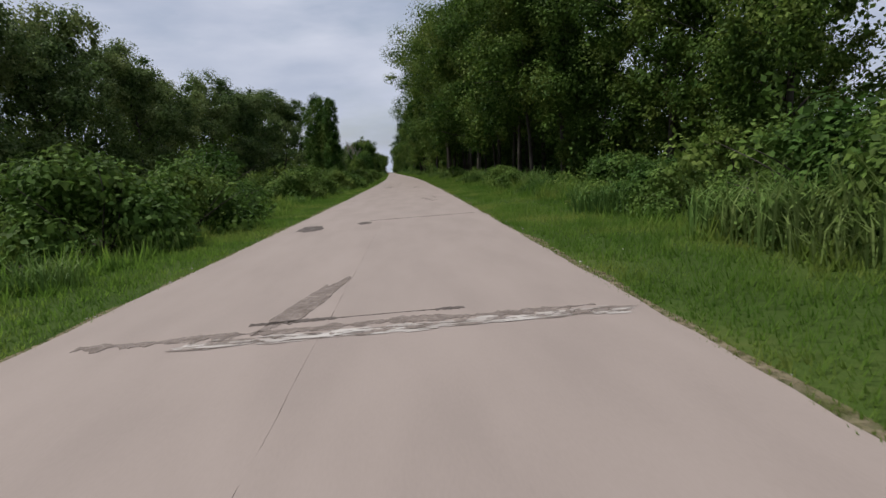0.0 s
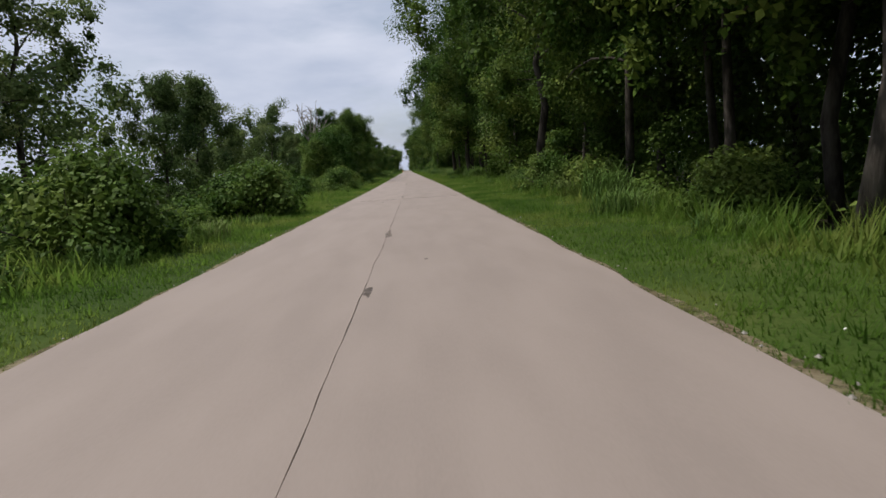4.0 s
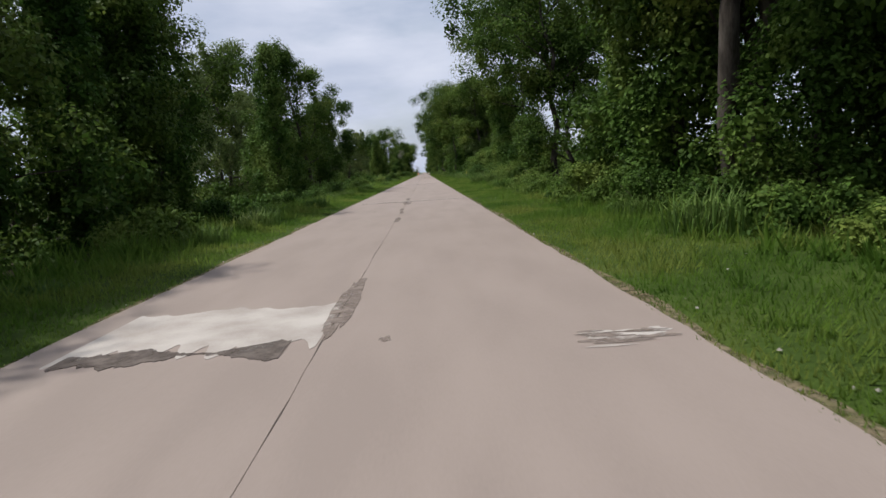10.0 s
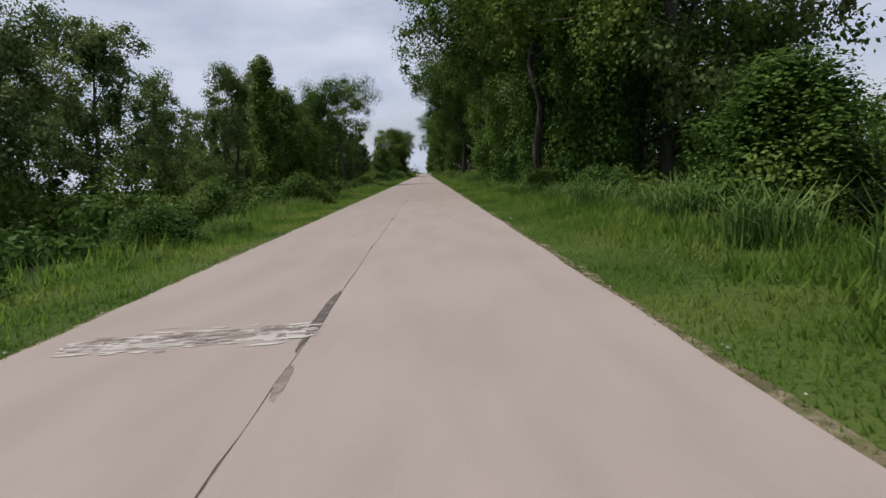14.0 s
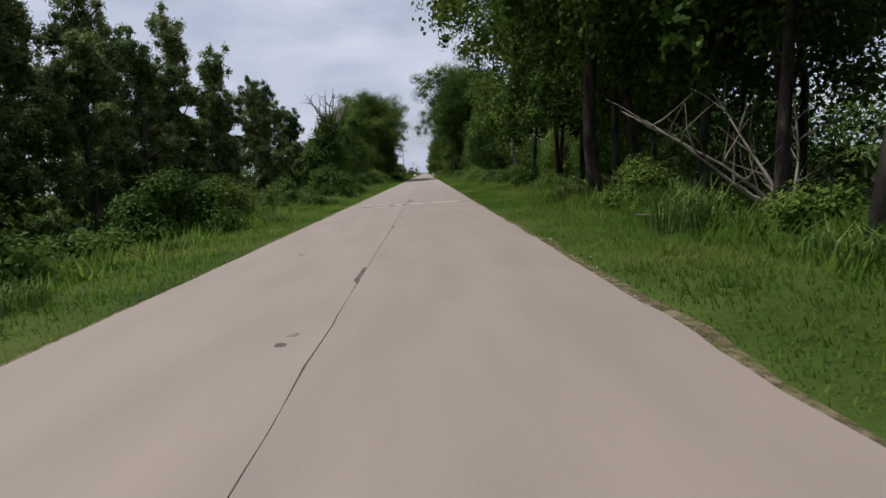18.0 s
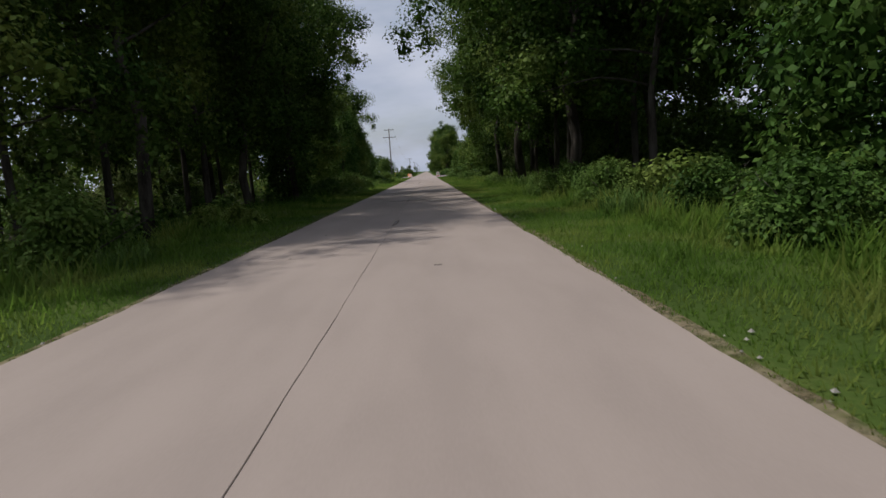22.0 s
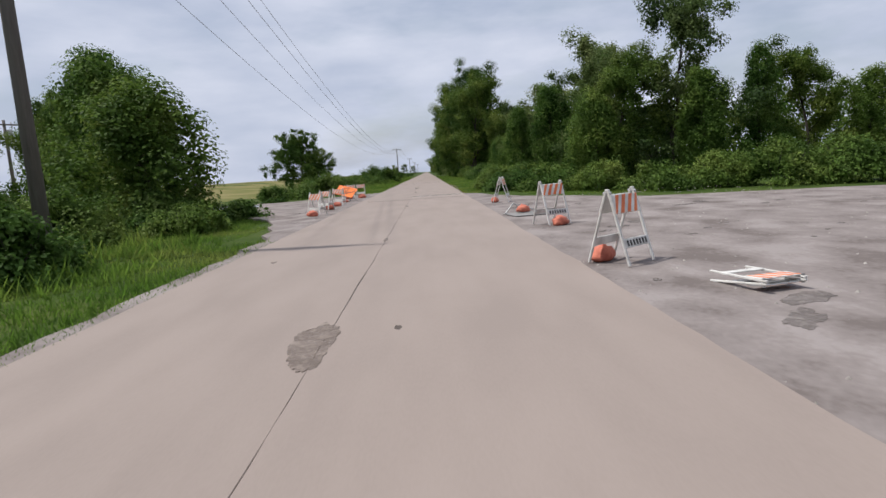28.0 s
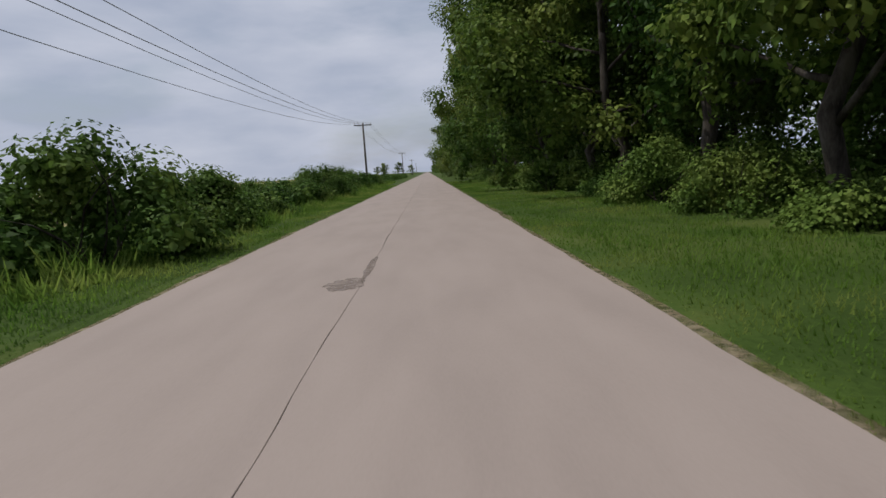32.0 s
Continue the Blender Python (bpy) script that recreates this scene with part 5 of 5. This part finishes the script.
def barricade(m, spread=0.62, lettered=False, label="white folding barricade with orange stripes standing on gravel"):
    """An A-shaped folding barricade: two leg frames hinged at the top, striped boards above, plain rails below."""
    ob = thing("barricade", label, "barricade", "barricades", m)
    high, wide = 1.0, 0.6
    for face in (-1, 1):
        foot = face * spread / 2
        def at(k, out=0.0):
            return foot * (1 - k) + face * (0.02 + out), high * k
        for side in (-1, 1):
            bm = bmesh.new()
            y0, z0 = at(0)
            y1, z1 = at(1.04)
            bar(bm, (side * wide / 2, y0, z0), (side * wide / 2, y1, z1), 0.045, 0.03, 0.006)
            part("leg", bm, WHITE, ob)
        tilt = math.degrees(math.atan2(foot, high))
        y0, z0 = at(0.83, 0.02)
        bm = bmesh.new()
        box(bm, (wide + 0.03, 0.018, 0.27), pose(0, y0, z0, tilt, 0, 0), 0.005)
        board = part("striped_board", bm, WHITE, ob)
        for i in range(4):
            bm = bmesh.new()
            c = -0.24 + i * 0.16
            lean = 0.07
            turn = pose(0, y0, z0, tilt, 0, 0)
            pts = [(c - 0.04 - lean, 0, -0.13), (c + 0.04 - lean, 0, -0.13), (c + 0.04 + lean, 0, 0.13), (c - 0.04 + lean, 0, 0.13)]
            vs = [bm.verts.new(turn @ Vector((max(-0.31, min(0.31, p[0])), face * 0.012, p[2]))) for p in pts]
            f = bm.faces.new(vs)
            made = bmesh.ops.extrude_face_region(bm, geom=[f])
            bmesh.ops.translate(bm, verts=[v for v in made["geom"] if isinstance(v, bmesh.types.BMVert)], vec=turn.to_3x3() @ Vector((0, -face * 0.004, 0)))
            bmesh.ops.recalc_face_normals(bm, faces=bm.faces[:])
            part("stripe", bm, ORANGE, board, "orange reflective stripe")
        y0, z0 = at(0.3, 0.012)
        bm = bmesh.new()
        box(bm, (wide + 0.02, 0.018, 0.13), pose(0, y0, z0, tilt, 0, 0), 0.005)
        rail = part("lower_rail", bm, WHITE, ob)
        if lettered and face < 0:
            for i in range(7):
                bm = bmesh.new()
                box(bm, (0.042, 0.004, 0.08), pose(-0.22 + 0.073 * i, y0 - 0.010, z0, tilt, 0, 0))
                part("dark_bar", bm, INK, rail, "dark printed mark")
    for side in (-1, 1):
        bm = bmesh.new()
        bmesh.ops.create_cone(bm, cap_ends=True, segments=8, radius1=0.02, radius2=0.02, depth=0.12, matrix=pose(side * wide / 2, 0, high * 0.99, 90, 0, 0))
        part("hinge", bm, STEEL, ob)
    return ob


def barricades():
    spots = ((3.7, 623.9, 38, 0), (3.95, 629.6, 25, 0), (4.05, 639.5, 72, 0), (-3.45, 638.6, -22, 1), (-3.7, 642.0, -20, 1), (-3.6, 645.2, -10, 1), (-4.1, 652.8, 10, 1), (-4.25, 655.0, -12, 1), (-3.7, 655.9, 6, 1))
    for i, (x, y, turn, left) in enumerate(spots):
        barricade(pose(x, y, 0.008, 0, 0, turn) @ Matrix.Scale(0.88 if left else 1.0, 4), lettered=i < 2, label="dirty white folding barricade with orange stripes on the gravel shoulder")
        a = radians(turn)
        side = -0.34 if i % 2 else 0.30
        sandbag(x + side * math.cos(a + 1.57), y + side * math.sin(a + 1.57), 0.01, i * 3.7, 0.46, turn + 8)
    barricade(pose(4.45, 622.4, 0.05, 86, 0, 12) @ Matrix.Scale(0.8, 4), spread=0.10, label="white barricade fallen flat on the gravel")
    mat = thing("fallen_sign_panel", "dark grey sign panel lying face down on the gravel", "sign", at=pose(3.85, 632.8, 0.012, 0, 0, 10))
    bm = bmesh.new()
    box(bm, (1.0, 1.25, 0.012), pose(0, 0, 0.008), 0.003)
    part("panel", bm, MAT, mat)
    for a, b in (((-0.45, 0.5, 0.02), (-0.1, 0.75, 0.30)), ((-0.1, 0.75, 0.30), (0.12, 0.55, 0.12)), ((0.42, 0.2, 0.02), (0.52, 0.7, 0.06)), ((0.1, 0.6, 0.22), (0.55, 0.35, 0.03)), ((0.0, 0.6, 0.26), (0.6, 0.62, 0.03))):
        bm = bmesh.new()
        bar(bm, a, b, 0.04, 0.025, 0.004)
        part("stand_leg", bm, STEEL, mat)
    sandbag(3.88, 633.25, 0.05, 44, 0.42, 5)
    sandbag(-3.75, 648.6, 0.0, 47, 0.36, 30).scale.z = 0.6
    sandbag(-3.4, 654.0, 0.0, 51, 0.5, 20)


def water_sign():
    """A diamond roll-up sign sagging backwards on its spring stand."""
    sign = thing("roll_up_sign", "bright orange diamond water warning sign tipped backwards on its stand", "sign", at=pose(-3.92, 650.1, 0.60, 0, 0, 0))
    right = Vector((0.84, 0.52, 0.10)).normalized()
    up = Vector((-0.30, 0.80, 0.48))
    up = (up - right * up.dot(right)).normalized()
    out = right.cross(up)
    m = Matrix((right, up, out)).transposed().to_4x4()
    half = 0.78
    bm = bmesh.new()
    ring = []
    for i in range(4):
        a = math.pi / 2 * i
        for k in range(-1, 2):
            b = a + k * 0.05
            ring.append(Vector((math.cos(b) * half * (1 - 0.03 * (k != 0)), math.sin(b) * half * (1 - 0.03 * (k != 0)), 0)))
    f = bm.faces.new([bm.verts.new(m @ p) for p in ring])
    made = bmesh.ops.extrude_face_region(bm, geom=[f])
    bmesh.ops.translate(bm, verts=[v for v in made["geom"] if isinstance(v, bmesh.types.BMVert)], vec=out * -0.008)
    bmesh.ops.recalc_face_normals(bm, faces=bm.faces[:])
    panel = part("fabric", bm, FABRIC, sign)
    for word, y, size in (("WATER", 0.16, 0.23), ("ON", -0.06, 0.21), ("PAVEMENT", -0.28, 0.215)):
        curve = bpy.data.curves.new("word", "FONT")
        curve.body, curve.size, curve.align_x, curve.offset, curve.extrude = word, size, "CENTER", 0.006, 0.001
        holder = new("word", curve)
        me = bpy.data.meshes.new_from_object(holder.evaluated_get(bpy.context.evaluated_depsgraph_get()))
        bpy.data.objects.remove(holder)
        me.materials.clear()
        me.materials.append(INK)
        me.transform(m @ Matrix.Translation((0, y, 0.004)))
        child("lettering", me, panel, "black lettering")
    for a, b in ((up * half, up * -half), (right * half * 0.98, right * -half * 0.98)):
        bm = bmesh.new()
        bar(bm, a - out * 0.018, b - out * 0.018, 0.025, 0.012)
        part("rib", bm, STEEL, sign)
    for foot in (Vector((-0.95, -0.55, -0.59)), Vector((-0.45, -0.85, -0.59)), Vector((0.22, 0.3, -0.59)), Vector((0.5, 0.9, -0.59))):
        bm = bmesh.new()
        bar(bm, up * -0.2 - out * 0.03, foot, 0.03, 0.03, 0.004)
        part("stand_leg", bm, STEEL, sign)


def lone_tree():
    kind = tall_tree(91, 7.4, 4.1, 15000, 0.13, "round-crowned tree standing in bushes by the field", 0.9, 0.12, 30, 1.0, 0.85)
    kind.put(-16.3, 696, 40)
    kind.put(-16.2, 704, 160, 0.75)


def litter():
    """Pale fallen leaves and clover heads in the verge."""
    rng = np.random.default_rng(77)
    y = np.concatenate([rng.uniform(125, 200, 220), rng.uniform(0, 600, 200)])
    u = 3.2 + 3.6 * rng.random(len(y)) ** 1.3
    x = np.array([centre(k) for k in y]) + u
    p = np.stack([x, y, np.array([ground_z(a, b) for a, b in zip(x, y)]) + 0.05], 1)
    a = rng.uniform(0, 6.28, len(y))
    s = rng.uniform(0.008, 0.02, len(y))[:, None]
    way = np.stack([np.cos(a), np.sin(a), rng.normal(0, 0.5, len(y))], 1) * s
    side = np.stack([-np.sin(a), np.cos(a), rng.normal(0, 0.5, len(y))], 1) * s * 0.7
    tagged(new("clover_heads", quads("clover_heads", np.stack([p - way, p - side, p + way, p + side], 1).reshape(-1, 3), WHITE)), "small pale clover heads and fallen leaves in the grass", "flowers", kind="stuff")


right_wood()
left_wood()
lone_tree()
dead_wood()
poles()
aprons()
flood()
mud()
stones()
far_trees()
barricades()
water_sign()
low_growth()
litter()
road_slabs()
road_repairs()
